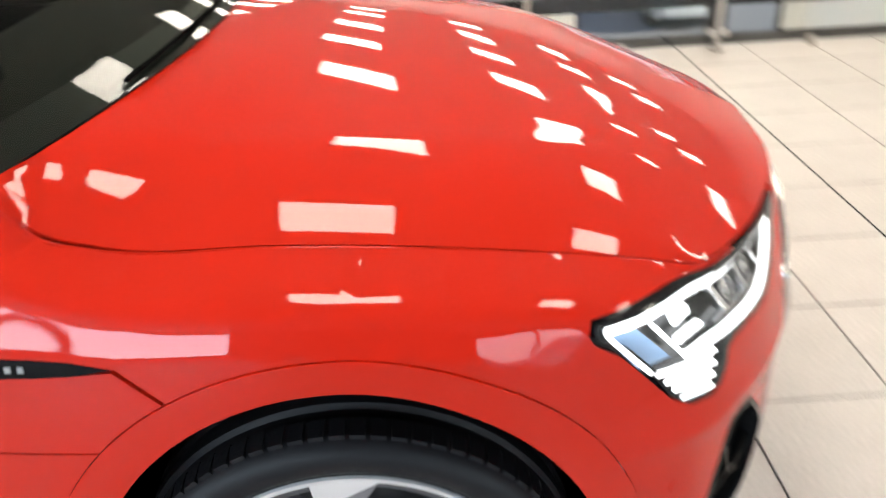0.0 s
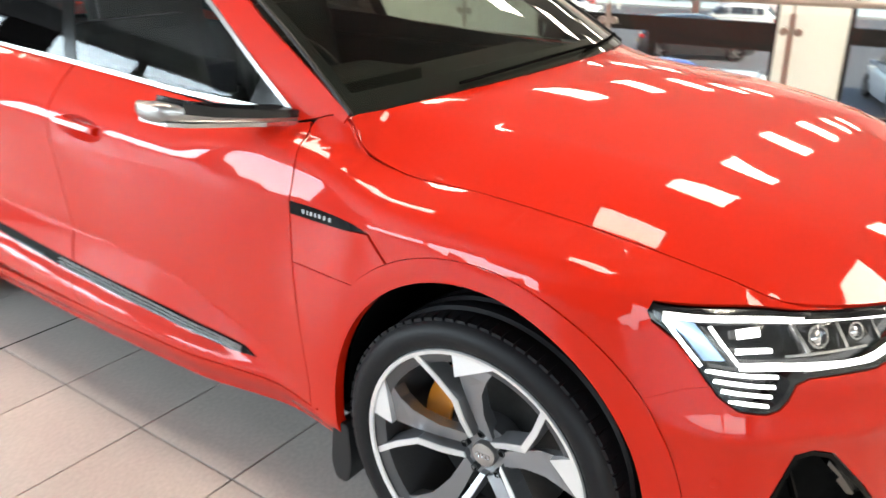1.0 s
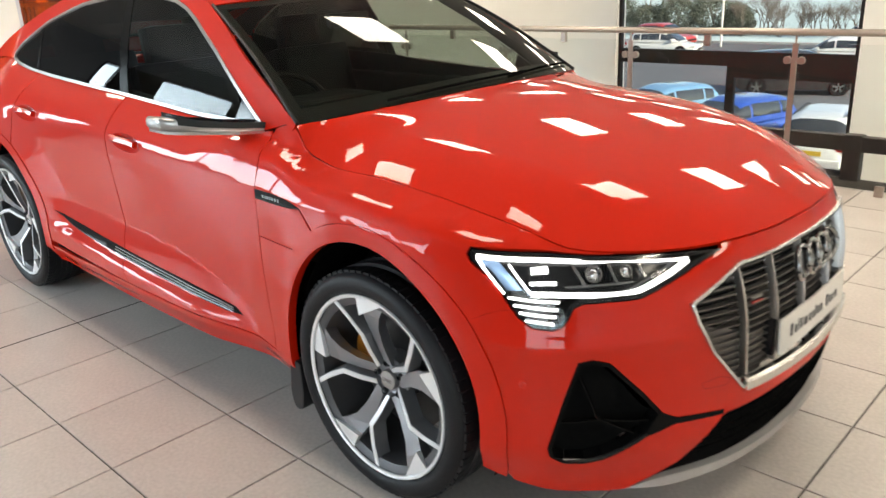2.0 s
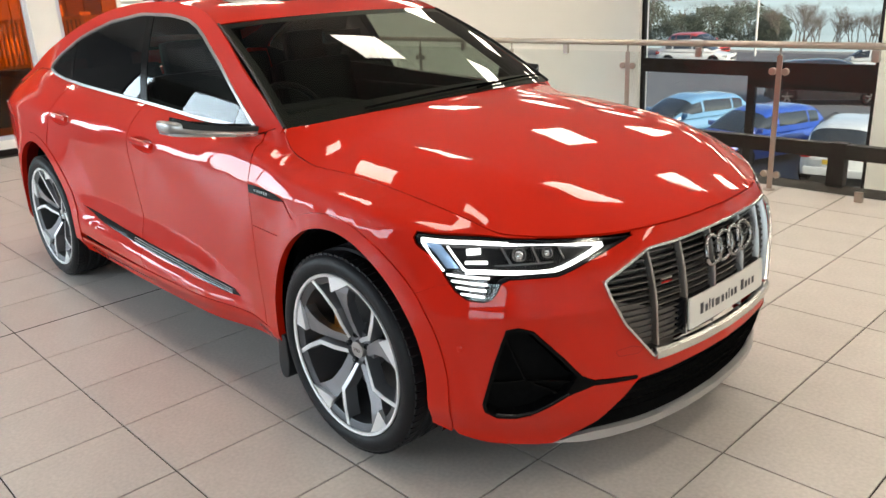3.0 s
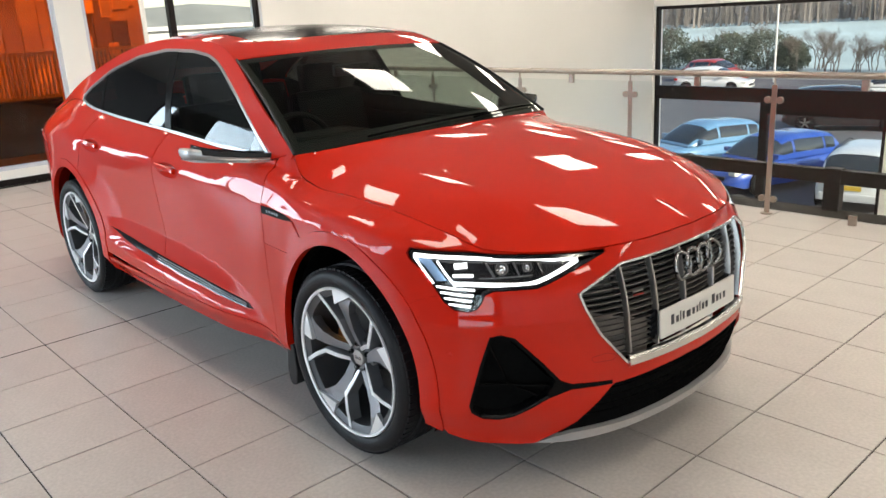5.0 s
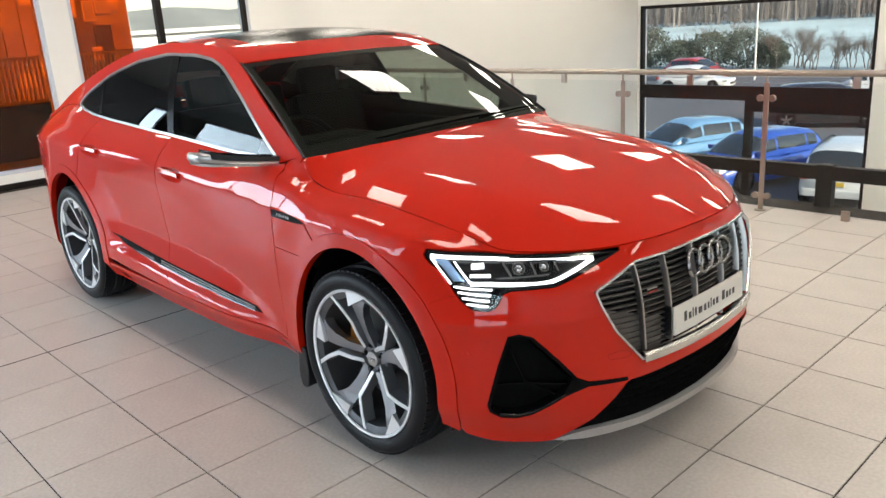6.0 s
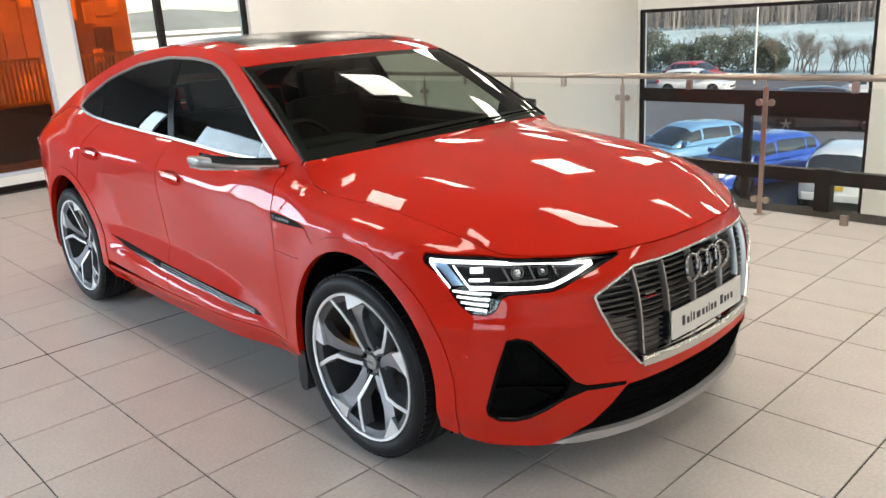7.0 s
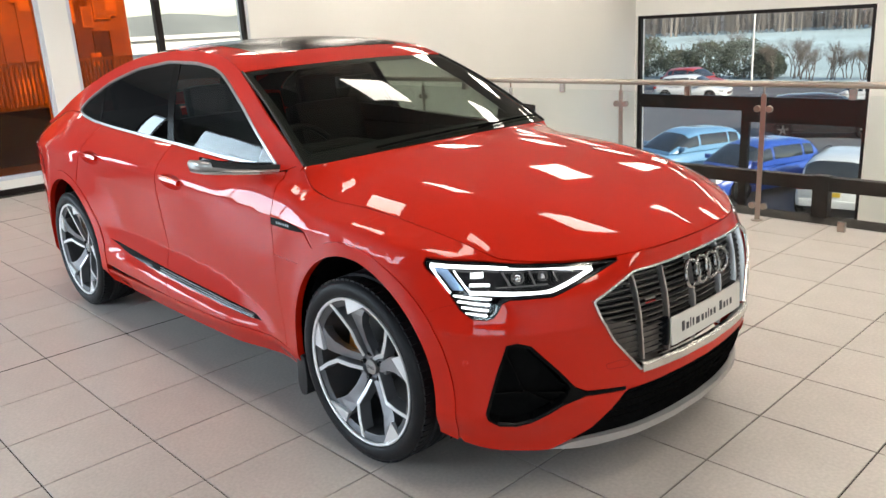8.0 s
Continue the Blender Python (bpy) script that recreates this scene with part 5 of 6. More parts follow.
# ---- gallery railing ----
RAIL_Y, RAIL_Z, POST_GAP = 3.42, 1.075, 1.287
railing = thing("railing", "brushed steel railing with clear glass panels along the gallery edge", "railing")
part("top_rail", tube([(-6.3, RAIL_Y, RAIL_Z), (8.95, RAIL_Y, RAIL_Z)], 0.024, 14), STEEL, railing, smooth=60)
for i in range(12):
    x = -5.39 + POST_GAP * i
    post = part("post", box((x - 0.020, RAIL_Y - 0.006, 0.0), (x + 0.020, RAIL_Y + 0.006, 1.0), 0.003), STEEL, railing)
    part("stem", tube([(x, RAIL_Y, 0.99), (x, RAIL_Y, RAIL_Z - 0.02)], 0.008, 8), STEEL, post, smooth=60)
    part("foot", lathe([(0.0, 0.0), (0.0, 0.045), (0.008, 0.045), (0.010, 0.03), (0.010, 0.0)], 20, "z", (x, RAIL_Y, 0)), STEEL, post, smooth=40)
    for z in (0.12, 0.885):
        for d in (-1, 1):
            part("clamp", lathe([(-0.014, 0.0), (-0.014, 0.024), (-0.010, 0.027), (0.010, 0.027), (0.014, 0.024), (0.014, 0.0)], 18, "y", (x + 0.047 * d, RAIL_Y, z)), STEEL, post, smooth=40)
            part("clamp_arm", box((min(x, x + 0.04 * d), RAIL_Y - 0.005, z - 0.009), (max(x, x + 0.04 * d), RAIL_Y + 0.005, z + 0.009)), STEEL, post)
    if i < 11:
        ob = part("glass_panel", box((x + 0.032, RAIL_Y - 0.005, 0.03), (x + POST_GAP - 0.032, RAIL_Y + 0.005, 1.0)), PANE, railing)
        ob.visible_shadow = False
        m = x + POST_GAP / 2
        part("glass_clip", box((m - 0.025, RAIL_Y - 0.014, 0.97), (m + 0.025, RAIL_Y + 0.014, 1.05), 0.006), STEEL, railing)
        part("glass_shoe", box((m - 0.028, RAIL_Y - 0.016, 0.0), (m + 0.028, RAIL_Y + 0.016, 0.075), 0.006), STEEL, railing)

# ---- black steel barrier at the slab's edge ----
barrier = thing("steel_barrier", "heavy black steel barrier rail on posts behind the glass", "barrier")
part("beam", box((-6.3, 3.76, 0.215), (8.95, 3.84, 0.325), 0.006), BLACK, barrier)
for i in range(6):
    x = -3.31 + 2.35 * i
    part("post", box((x - 0.062, 3.755, 0.0), (x + 0.062, 3.845, 0.335), 0.006), BLACK, barrier)


# ---- outside: car park, hedge, field, wood ----
structure("ground", box((-500, -300, GROUND - 0.5), (400, 600, GROUND)), TARMAC, "grey tarmac car park reaching far off")
KERB = mat("pale_kerb", (0.5, 0.49, 0.46), 0.8, grain=0.1)
structure("kerb", box((-120, 49.0, GROUND), (90, 49.25, GROUND + 0.14)), KERB, "pale concrete kerb along the hedge")
FROST = mat("frosty_grass", (0.40, 0.51, 0.52), 0.9, grain=0.15, grain_size=3, stain=0.2, stain_size=0.08)
field = bmesh.new()
n = 24
rows = [[field.verts.new((-190 + 340 * i / n, 49.3 + 62 * (j / n), GROUND + 0.12 + 1.9 * (j / n) ** 1.1 + 0.006 * (-40 + 340 * i / n - 100) * (j / n) + 0.2 * noise.noise((i * 0.4, j * 0.4, 0)) * min(1, j / 4))) for j in range(n + 1)] for i in range(n + 1)]
for i in range(n):
    for j in range(n):
        field.faces.new((rows[i][j], rows[i + 1][j], rows[i + 1][j + 1], rows[i][j + 1]))
structure("field", field, FROST, "pale frosty grass field rising to a wood", 180)

BARK = mat("winter_bark", (0.16, 0.125, 0.10), 0.9, grain=0.2, grain_size=8)
LEAF = mat("evergreen_leaves", (0.065, 0.078, 0.052), 0.7, grain=0.3, grain_size=6)


def branches(bm, p, way, length, radius, depth, rng):
    """A tapered limb that forks on."""
    q = p + way * length
    u = way.orthogonal().normalized()
    v = way.cross(u)
    k = 4
    a = [bm.verts.new(p + (u * math.cos(2 * math.pi * i / k) + v * math.sin(2 * math.pi * i / k)) * radius) for i in range(k)]
    b = [bm.verts.new(q + (u * math.cos(2 * math.pi * i / k) + v * math.sin(2 * math.pi * i / k)) * radius * 0.62) for i in range(k)]
    for i in range(k):
        bm.faces.new((a[i], a[(i + 1) % k], b[(i + 1) % k], b[i]))
    if depth:
        for _ in range(rng.choice((2, 3, 3))):
            w = (way + Vector((rng.uniform(-1, 1), rng.uniform(-1, 1), rng.uniform(-0.2, 0.7))) * 0.75).normalized()
            branches(bm, q, w, length * rng.uniform(0.6, 0.85), radius * 0.6, depth - 1, rng)


def bare_tree(x, y, z, height, seed, depth=6):
    rng = random.Random(seed)
    tree = thing("tree", "bare winter tree with dark twigs behind the car park", "tree", "bare trees", (x, y, z))
    trunk = bmesh.new()
    for _ in range(3):
        branches(trunk, Vector((rng.uniform(-0.3, 0.3), rng.uniform(-0.3, 0.3), 0)), Vector((rng.uniform(-0.3, 0.3), rng.uniform(-0.3, 0.3), 1)).normalized(), height * 0.26, 0.045, depth, rng)
    part("trunk", trunk, BARK, tree)
    return tree


def bush(x, y, z, wide, height, seed):
    rng = random.Random(seed)
    ob = thing("bush", "dense dark evergreen bush behind the car park", "bush", "evergreen bushes", (x, y, z))
    stem = bmesh.new()
    branches(stem, Vector((0, 0, 0)), Vector((0, 0, 1)), height * 0.4, 0.09, 3, rng)
    part("trunk", stem, BARK, ob)
    crown = bmesh.new()
    for _ in range(3600):
        d = Vector((rng.gauss(0, 1), rng.gauss(0, 1), rng.gauss(0, 1))).normalized() * rng.uniform(0.55, 1.0)
        lump = 1 + 0.25 * noise.noise(d * 2.2 + Vector((seed, 0, 0)))
        c = Vector((d.x * wide * lump, d.y * wide * 0.6 * lump, height * 0.5 * (1 + d.z * lump)))
        u = Vector((rng.gauss(0, 1), rng.gauss(0, 1), rng.gauss(0, 1))).normalized() * rng.uniform(0.05, 0.10)
        v = u.orthogonal().normalized() * rng.uniform(0.03, 0.06)
        crown.faces.new([crown.verts.new(c + k) for k in (u, v, -u, -v)])
    part("crown", crown, LEAF, ob)
    return ob


for i, (x, y, w, h) in enumerate(((-34.0, 52.5, 2.9, 3.6), (-30.6, 53, 1.9, 3.3), (-27.6, 52.5, 1.7, 2.3), (-25.2, 52.6, 2.0, 2.9), (-22.6, 52.8, 2.2, 3.0), (-20.7, 52.4, 1.3, 2.3))):
    bush(x, y, GROUND + 0.1, w, h, 11 + i)
for i, (x, y, h) in enumerate(((-20.3, 52, 2.9), (-18.9, 53, 3.1), (-17.6, 52, 2.6), (-15.6, 53, 2.2), (-14.0, 52, 2.8), (-12.2, 53, 3.2), (-6.5, 52, 4.2), (-2.5, 53, 4.2), (2.0, 52, 4.0), (-31, 54, 3.3), (-27, 54.5, 3.6), (-24, 54.5, 3.9), (-19.5, 54, 3.4), (-18.2, 52.3, 2.2), (-16.8, 53.2, 3.0), (-16.2, 52.2, 2.0), (-14.8, 52.6, 2.4), (-13.2, 52.2, 2.6), (-11.2, 52.4, 3.4), (-10.2, 53.2, 3.0))):
    bare_tree(x, y, GROUND + 0.1, h, 40 + i)

wood = bmesh.new()
rng = random.Random(5)
for _ in range(3200):
    x, y = rng.uniform(-130, 60), rng.uniform(100, 125)
    r, h = rng.uniform(0.03, 0.09) * rng.choice((1, 1, 2.2)), rng.uniform(6, 12)
    lean = rng.uniform(-0.6, 0.6)
    z = GROUND + 1.2
    a = [wood.verts.new((x + r * math.cos(k * 2.094), y + r * math.sin(k * 2.094), z)) for k in range(3)]
    b = [wood.verts.new((x + lean + 0.4 * r * math.cos(k * 2.094), y + 0.4 * r * math.sin(k * 2.094), z + h)) for k in range(3)]
    for k in range(3):
        wood.faces.new((a[k], a[(k + 1) % 3], b[(k + 1) % 3], b[k]))
for _ in range(42000):
    c = Vector((rng.uniform(-130, 60), rng.uniform(101, 128), GROUND + 1.4 + rng.random() ** 1.4 * 11))
    u = Vector((rng.uniform(-1, 1), rng.uniform(-1, 1), rng.uniform(-0.2, 1))) * rng.uniform(0.5, 1.3)
    v = Vector((rng.uniform(-1, 1), rng.uniform(-1, 1), rng.uniform(-1, 1))) * rng.uniform(0.02, 0.06)
    wood.faces.new([wood.verts.new(c + k) for k in (u, v, -u, -v)])
TWIG = mat("far_wood", (0.25, 0.22, 0.195), 0.95, grain=0.3, grain_size=0.3)
tagged(part("wood", wood, TWIG, None, "distant leafless brown wood beyond the field"), category="woodland", kind="stuff")

# ---- parked cars ----
CAR_GLASS = mat("dark_car_glass", (0.03, 0.035, 0.04), 0.08, coat=0.5)
CAR_PAINTS = {}


def parked_car(x, y, heading, colour, label, long=4.3, high=1.48, wide=1.78, rails=False):
    """A hatchback on its own wheels, nose along +x before it is turned: lower body, cabin, and glass laid on the cabin."""
    ob = thing("parked_car", label, "car", "parked cars", (x, y, GROUND))
    ob.rotation_euler.z = radians(heading)
    key = tuple(colour)
    if key not in CAR_PAINTS:
        CAR_PAINTS[key] = mat("car_paint", colour, 0.35, coat=1.0, grain=0.02, grain_size=300)
    paint = CAR_PAINTS[key]
    f, b, h = long / 2, -long / 2, wide / 2
    belt = high * 0.615
    top = Curve([(b, belt - 0.16), (b + 0.05, belt - 0.04), (b + 0.3, belt + 0.015), (b + 1.2, belt + 0.01), (0.2, belt - 0.01), (f - 1.2, belt - 0.03), (f - 0.8, belt - 0.09), (f - 0.35, belt - 0.19), (f - 0.10, belt - 0.29), (f, belt - 0.42)])
    half = Curve([(b, h * 0.70), (b + 0.08, h * 0.84), (b + 0.35, h * 0.96), (b + 1.0, h), (f - 1.0, h), (f - 0.45, h * 0.93), (f - 0.12, h * 0.78), (f, h * 0.60)])
    roof_z = Curve([(b + 0.10, belt - 0.02), (b + 0.28, belt + 0.20), (b + 0.50, high - 0.13), (b + 0.80, high - 0.045), (b + 1.5, high), (0.1, high - 0.005), (f - 1.75, high - 0.09), (f - 1.35, high - 0.30), (f - 0.92, belt - 0.05)])
    cab_w = Curve([(b + 0.10, h * 0.80), (b + 0.6, h * 0.90), (0.0, h * 0.935), (f - 1.3, h * 0.91), (f - 0.92, h * 0.84)])

    def lower(xx, a):
        c, sn = math.cos(a), math.sin(a)
        zt, w = top(xx), half(xx)
        z0 = 0.22 + 0.10 * ease(f - 0.4, f, xx) + 0.14 * ease(b + 0.3, b, xx)
        side = math.copysign(abs(c) ** 0.28, c)
        z = z0 + (zt - z0) * abs(sn) ** 0.55
        return np.array([xx, w * side * (1 - 0.05 * ease(0.45, 0.2, z)), z])

    def cabin(xx, a):
        c, sn = math.cos(a), math.sin(a)
        zt, w = roof_z(xx), cab_w(xx)
        lift = abs(sn) ** 0.62
        return np.array([xx, w * math.copysign(abs(c) ** 0.50, c) * (1 - 0.06 * lift), belt - 0.05 + (max(zt, belt - 0.04) - belt + 0.05) * lift])

    def skin(name, fn, x0, x1, a0, a1, nx, na, material, parent, off=0.0, label=""):
        bm = bmesh.new()
        rows = []
        for i in range(nx + 1):
            row = []
            for j in range(na + 1):
                xx, a = x0 + (x1 - x0) * i / nx, radians(a0 + (a1 - a0) * j / na)
                p = fn(xx, a)
                if off:
                    n = np.cross(fn(xx + 0.01, a) - fn(xx - 0.01, a), fn(xx, a + 0.02) - fn(xx, a - 0.02))
                    n /= np.linalg.norm(n) + 1e-9
                    p = p + n * off * (1 if n @ (p - np.array([xx * 0.8, 0, belt - 0.2])) > 0 else -1)
                row.append(bm.verts.new(p))
            rows.append(row)
        for p, q in zip(rows, rows[1:]):
            for j in range(na):
                bm.faces.new((p[j], p[j + 1], q[j + 1], q[j]))
        if not off:
            bm.faces.new(rows[0]), bm.faces.new(rows[-1][::-1])
        bmesh.ops.recalc_face_normals(bm, faces=bm.faces)
        return part(name, bm, material, parent, label, smooth=50)

    body_part = skin("body", lower, b, f, 0, 180, 36, 20, paint, ob)
    cab = skin("cabin", cabin, b + 0.11, f - 0.93, 0, 180, 32, 24, paint, ob)
    skin("windscreen", cabin, f - 1.00, f - 1.72, 32, 148, 10, 14, CAR_GLASS, cab, 0.008)
    skin("rear_screen", cabin, b + 0.19, b + 0.52, 34, 146, 8, 14, CAR_GLASS, cab, 0.008)
    for lo, hi in ((6, 40), (140, 174)):
        skin("side_window", cabin, b + 0.62, b + 1.02, lo, hi, 5, 6, CAR_GLASS, cab, 0.007)
        skin("side_window", cabin, b + 1.09, 0.02, lo, hi, 8, 6, CAR_GLASS, cab, 0.007)
        skin("side_window", cabin, 0.10, f - 1.34, lo, hi, 8, 6, CAR_GLASS, cab, 0.007)
    for xx in (b + 0.82, f - 0.85):
        for sgn in (-1, 1):
            part("wheel_arch", lathe([(-0.03, 0.36), (0.012, 0.365), (0.012, 0.0)] if sgn > 0 else [(0.03, 0.36), (-0.012, 0.365), (-0.012, 0.0)], 28, "y", (xx, sgn * half(xx), 0.335)), DARK, body_part, smooth=40)
            tyre = part("wheel", lathe([(-0.10, 0.21), (-0.105, 0.30), (-0.07, 0.325), (0.07, 0.325), (0.105, 0.30), (0.10, 0.21)], 28, "y", (xx, sgn * (h - 0.075), 0.325), closed=True), RUBBER, ob, smooth=40)
            part("rim", lathe([(sgn * 0.060, 0.0), (sgn * 0.070, 0.06), (sgn * 0.03, 0.10), (sgn * 0.03, 0.17), (sgn * 0.095, 0.212)], 20, "y", (xx, sgn * (h - 0.075), 0.325)), WHEEL_GREY, tyre, smooth=40)
            for k in range(5):
                t = radians(72 * k + 20)
                spoke = [(0.03, -0.03), (0.21, -0.022), (0.21, 0.022), (0.03, 0.03)]
                part("spoke", prism([(xx + r * math.cos(t) - d * math.sin(t), 0.325 + r * math.sin(t) + d * math.cos(t)) for r, d in spoke], min(sgn * (h - 0.02), sgn * (h + 0.018)), max(sgn * (h - 0.02), sgn * (h + 0.018)), "y"), SATIN_SILVER, tyre)
    for sgn in (-1, 1):
        part("tail_lamp", box((b + 0.02, sgn * h * 0.74 - 0.14, belt - 0.20), (b + 0.22, sgn * h * 0.74 + 0.12, belt - 0.05), 0.03), TAIL_RED, ob)
        part("headlamp", box((f - 0.34, sgn * h * 0.70 - 0.13, belt - 0.34), (f - 0.06, sgn * h * 0.70 + 0.10, belt - 0.22), 0.04), WHITE, ob)
        mirror = box((f - 1.42, sgn * (h + 0.02) - 0.10, belt + 0.02), (f - 1.30, sgn * (h + 0.02) + 0.10, belt + 0.15), 0.03)
        part("door_mirror", mirror, paint, ob)
        if rails:
            part("roof_rail", tube([(xx, sgn * h * 0.66, roof_z(xx) - 0.005) for xx in np.linspace(b + 0.75, f - 1.85, 12)], 0.018, 6), BLACK, ob, smooth=60)
    part("grille", box((f - 0.09, -0.42, belt - 0.50), (f + 0.005, 0.42, belt - 0.38), 0.02), BLACK, ob)
    part("rear_bumper", box((b - 0.03, -h * 0.78, 0.32), (b + 0.2, h * 0.78, 0.52), 0.05), paint, ob)
    part("number_plate", box((b - 0.012, -0.26, 0.60), (b + 0.06, 0.26, 0.71)), PLATE_YELLOW, ob)
    return ob


PLATE_YELLOW = mat("yellow_plate", (0.62, 0.42, 0.04), 0.5)
parked_car(-9.2, 20.6, 250, (0.14, 0.30, 0.48), "light blue hatchback parked below the window")
parked_car(-6.3, 19.3, 252, (0.02, 0.07, 0.36), "deep blue hatchback parked below the window")
parked_car(-3.55, 19.1, 97, (0.62, 0.64, 0.65), "silver white hatchback parked with its tail to the window", high=1.5, rails=True)
parked_car(-8.5, 30.2, 25, (0.018, 0.017, 0.018), "dark people carrier parked across the car park", 4.6, 1.7)
parked_car(-22.9, 46.2, -8, (0.38, 0.03, 0.02), "red hatchback parked by the hedge")
parked_car(-19.9, 40.6, 8, (0.62, 0.62, 0.6), "white hatchback parked in the far row")
parked_car(-9.6, 38.5, 190, (0.70, 0.70, 0.68), "white hatchback parked in the far row")
parked_car(-10.6, 46.8, 190, (0.55, 0.45, 0.45), "pale pink estate car parked by the hedge", 4.7, 1.5)
parked_car(-0.1, 24.6, 112, (0.66, 0.68, 0.70), "white tall hatchback parked with its tail to the window", 4.4, 1.72, rails=True)
parked_car(4.0, 24.8, 93, (0.50, 0.58, 0.62), "pale blue hatchback parked with its tail to the window", 4.2, 1.6)
parked_car(4.3, 19.2, 94, (0.60, 0.50, 0.52), "pale pinkish silver car parked below the window", 4.4, 1.42)
parked_car(8.2, 19.2, 90, (0.55, 0.56, 0.56), "silver car parked below the window")

# lamp post
lamp_post = thing("lamp_post", "slim white lamp post by the car park", "lamp post", at=(-19.3, 46.9, GROUND))
part("pole", lathe([(0, 0.07), (8, 0.045), (8, 0)], 12, "z"), WHITE, lamp_post, smooth=60)
part("lamp_head", box((-0.5, -0.1, 7.95), (0.1, 0.1, 8.08), 0.03), WHITE, lamp_post)

# ---- terrace and buildings outside the west windows ----
PALE = mat("pale_cladding", (0.62, 0.58, 0.5), 0.7, grain=0.06, stain=0.1, stain_size=0.5)
BOARD = mat("weathered_cladding_board", (0.24, 0.21, 0.18), 0.7, grain=0.15, grain_size=12, stain=0.3, stain_size=0.6, per_object=0.7)
structure("terrace", box((-9.6, -14, GROUND), (-6.66, 10, -0.05)), SLAB, "grey terrace outside the west windows")
planter = thing("planter", "long low dark planter along the terrace edge", "planter", at=(-9.3, 0, -0.05))
part("trough", box((-0.25, -8.0, 0.0), (0.2, 6.0, 0.80), 0.02), SATIN_BLACK, planter)
fence = thing("fence", "pale slatted balustrade standing on the planter", "fence", at=(-9.3, 0, 0.75))
slat = mesh_of(box((-0.010, -0.014, 0.04), (0.010, 0.014, 0.66)), "slat")
for i in range(150):
    part("slat", slat, WHITE, fence).location = (0, -5.6 + 0.068 * i, 0)
for z in (0.0, 0.64):
    part("fence_rail", box((-0.02, -5.7, z), (0.02, 4.8, z + 0.05)), WHITE, fence)
# made-up building that fills the unclear view through the orange film
hall = thing("building", "stand-in boarded building with bright patches painted as panels beyond the terrace", "building", at=(-15, -4, GROUND))
part("wall", box((-6, 1.9, 0), (-0.04, 9.4, 8.0)), SLAB, hall)
part("roof", box((-6.3, 1.6, 8.0), (0.3, 9.7, 8.3)), SLAB, hall)
rng = random.Random(17)
board = [mesh_of(box((-0.03, 0.0, 0.0), (0.02, 0.36, h), 0.006), "board") for h in (2.4, 2.9, 3.6)]
for i in range(31, 50):
    z = 0.1
    for k in rng.sample(range(3), 3)[:2]:
        if z + (2.4, 2.9, 3.6)[k] < 7.9:
            part("board", board[k], BOARD, hall).location = (0, -9.7 + 0.38 * i, z)
            z += (2.4, 2.9, 3.6)[k] + 0.02
YELLOW = mat("yellow_board", (0.60, 0.42, 0.08), 0.6, grain=0.05)
# bright patches put in as opaque pale and yellow panels, placed at random
for i in range(34):
    y = rng.uniform(6.6, 9.0) if i < 20 else rng.uniform(2.2, 6.4)
    z, wide, tall = rng.uniform(3.9, 7.2), rng.uniform(0.14, 0.42), rng.uniform(0.2, 0.7)
    w = part("window", box((0.022, y, z), (0.045 + 0.002 * (i % 9), y + wide, z + tall)), PALE, hall)
    part("pane", box((0.05 + 0.002 * (i % 9), y + 0.03, z + 0.03), (0.056 + 0.002 * (i % 9), y + wide - 0.03, z + tall - 0.03)), (WHITE, YELLOW, PALE, WHITE, SLAB)[i % 5], w)
depot = thing("building", "long low white building beyond the car park", "building", at=(-26, 16, GROUND))
part("wall", box((-5, -9, 0), (0, 14, 5.15)), WHITE, depot)
part("roof", box((-5.2, -9.2, 5.15), (0.2, 14.2, 5.3)), WHITE, depot)
part("door", box((-0.01, -3.0, 0), (0.04, 0.6, 3.4)), SLAB, depot)
HILL = mat("far_hillside", (0.26, 0.27, 0.24), 0.95, grain=0.15, grain_size=0.5, stain=0.2, stain_size=0.05)
hill = bmesh.new()
rows = [[hill.verts.new((-80 - 6 * j, -60 + 5 * i, GROUND + 1.45 * j + 0.8 * noise.noise((i * 0.5, j * 0.5, 3)))) for j in range(7)] for i in range(37)]
for i in range(36):
    for j in range(6):
        hill.faces.new((rows[i][j], rows[i][j + 1], rows[i + 1][j + 1], rows[i + 1][j]))
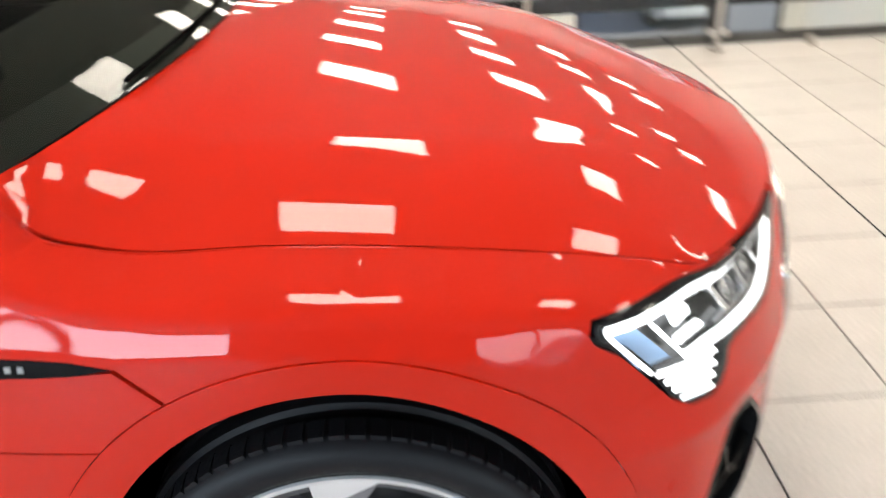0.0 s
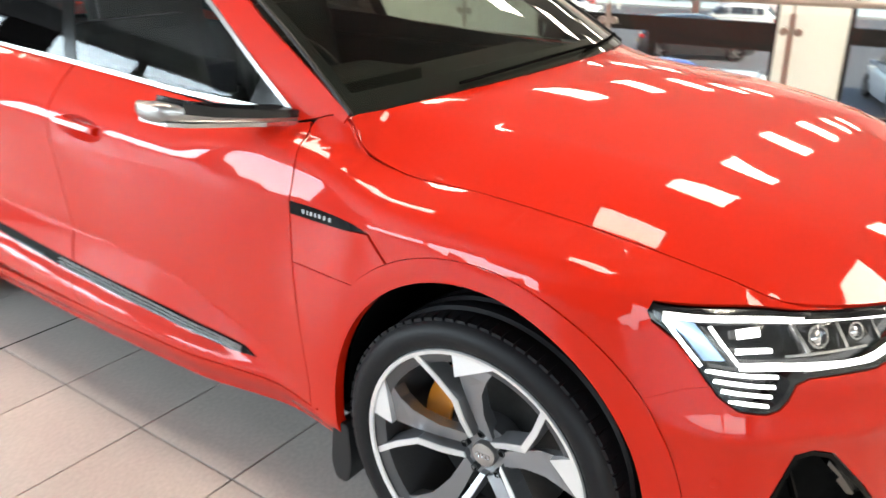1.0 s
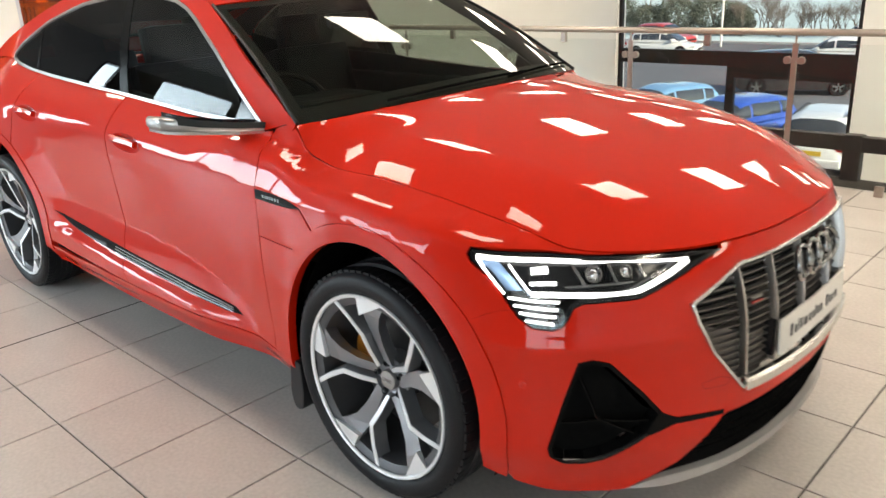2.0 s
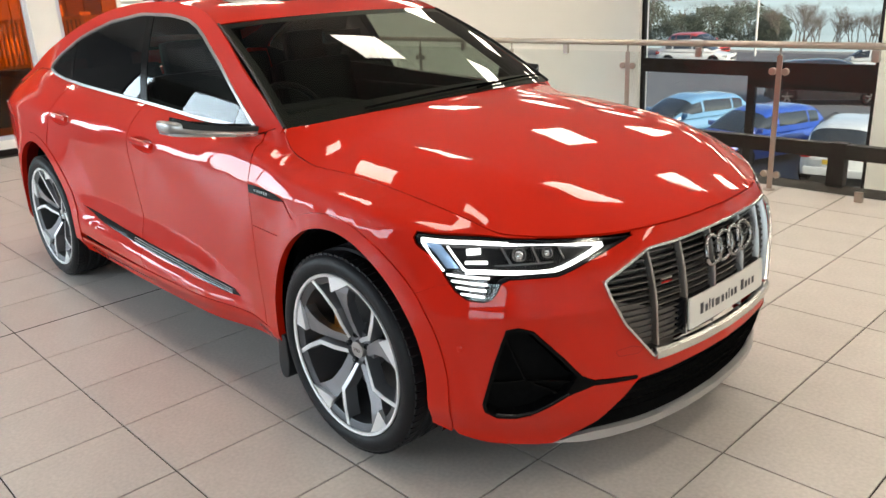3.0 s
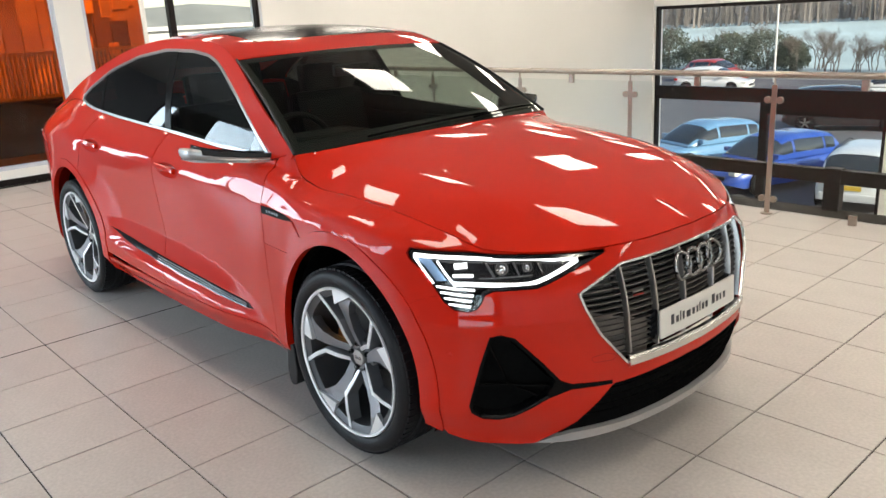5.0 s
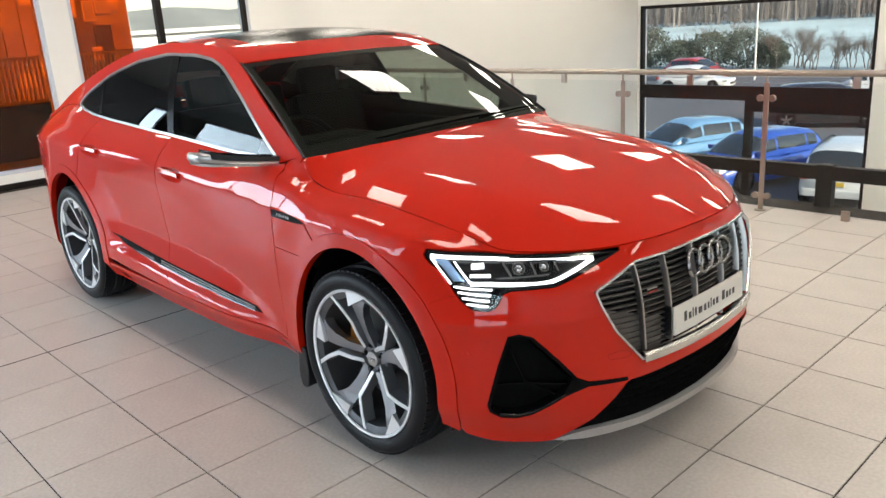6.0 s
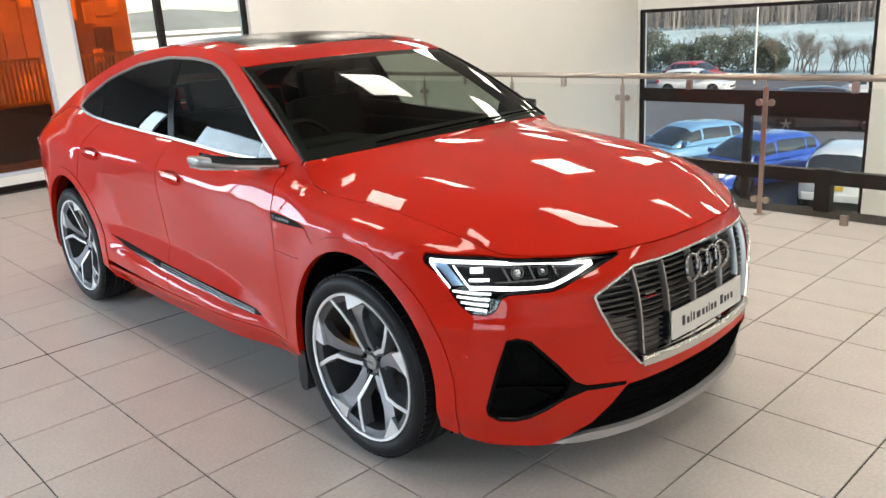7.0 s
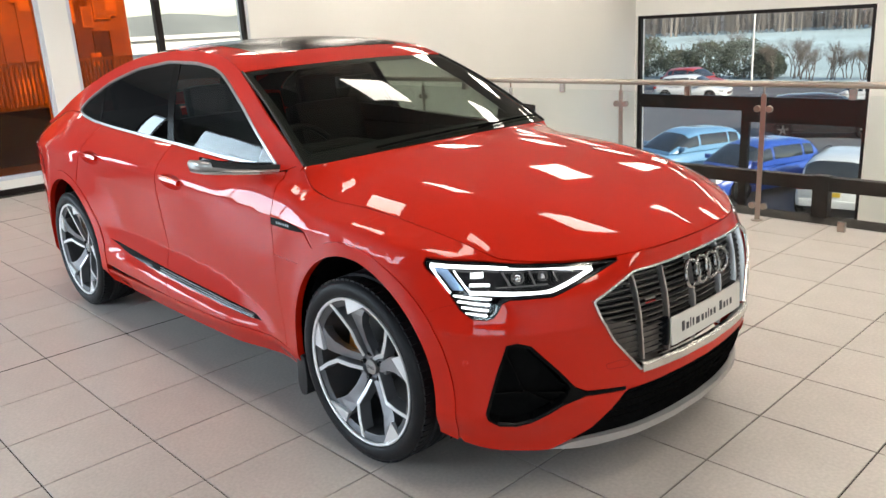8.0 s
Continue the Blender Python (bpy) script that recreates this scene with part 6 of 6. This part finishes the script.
structure("hillside", hill, HILL, "distant grey green hillside", 180)


# ---- floor tiles, last ----
for x in (TILE_X, TILE_X + 9 * TILE_SIZE, TILE_X - 9 * TILE_SIZE):
    tagged(part("movement_joint", box((x - 0.0045, ROOM_S + 0.01, -0.004), (x + 0.0045, EDGE - 0.01, 0.0006)), DARK, floor, "dark flexible joint strip between the tiles"))
gap = 0.0033
tile_mesh = bpy.data.meshes.new("tile")
h, t = TILE_SIZE / 2 - gap, 0.0012
tile_mesh.from_pydata([(-h, -h, -0.006), (h, -h, -0.006), (h, h, -0.006), (-h, h, -0.006), (-h, -h, -t), (h, -h, -t), (h, h, -t), (-h, h, -t), (-h + t, -h + t, 0), (h - t, -h + t, 0), (h - t, h - t, 0), (-h + t, h - t, 0)], [],
                      [(8, 9, 10, 11), (4, 5, 9, 8), (5, 6, 10, 9), (6, 7, 11, 10), (7, 4, 8, 11), (0, 1, 5, 4), (1, 2, 6, 5), (2, 3, 7, 6), (3, 0, 4, 7)])
tile_mesh.materials.append(TILE)
rest_v, rest_f = [], []
i0, i1 = math.ceil((ROOM_W - TILE_X) / TILE_SIZE), math.floor((ROOM_E - TILE_X) / TILE_SIZE)
j0, j1 = math.ceil((ROOM_S - TILE_Y) / TILE_SIZE), math.floor((EDGE - TILE_Y) / TILE_SIZE)
for i in range(i0, i1):
    for j in range(j0, j1):
        x, y = TILE_X + (i + 0.5) * TILE_SIZE, TILE_Y + (j + 0.5) * TILE_SIZE
        if -2.6 < x < 4.3 and -3.4 < y < 3.9:
            ob = new("tile", tile_mesh)
            ob.parent, ob.location = floor, (x, y, 0)
        else:
            k = len(rest_v)
            rest_v += [(x + v.co.x, y + v.co.y, v.co.z) for v in tile_mesh.vertices]
            rest_f += [tuple(k + q for q in p.vertices) for p in tile_mesh.polygons]
rest = bpy.data.meshes.new("far_tile")
rest.from_pydata(rest_v, [], rest_f)
rest.materials.append(TILE)
ob = new("far_tile", rest)
ob.parent = floor
tagged(ob, kind="stuff")
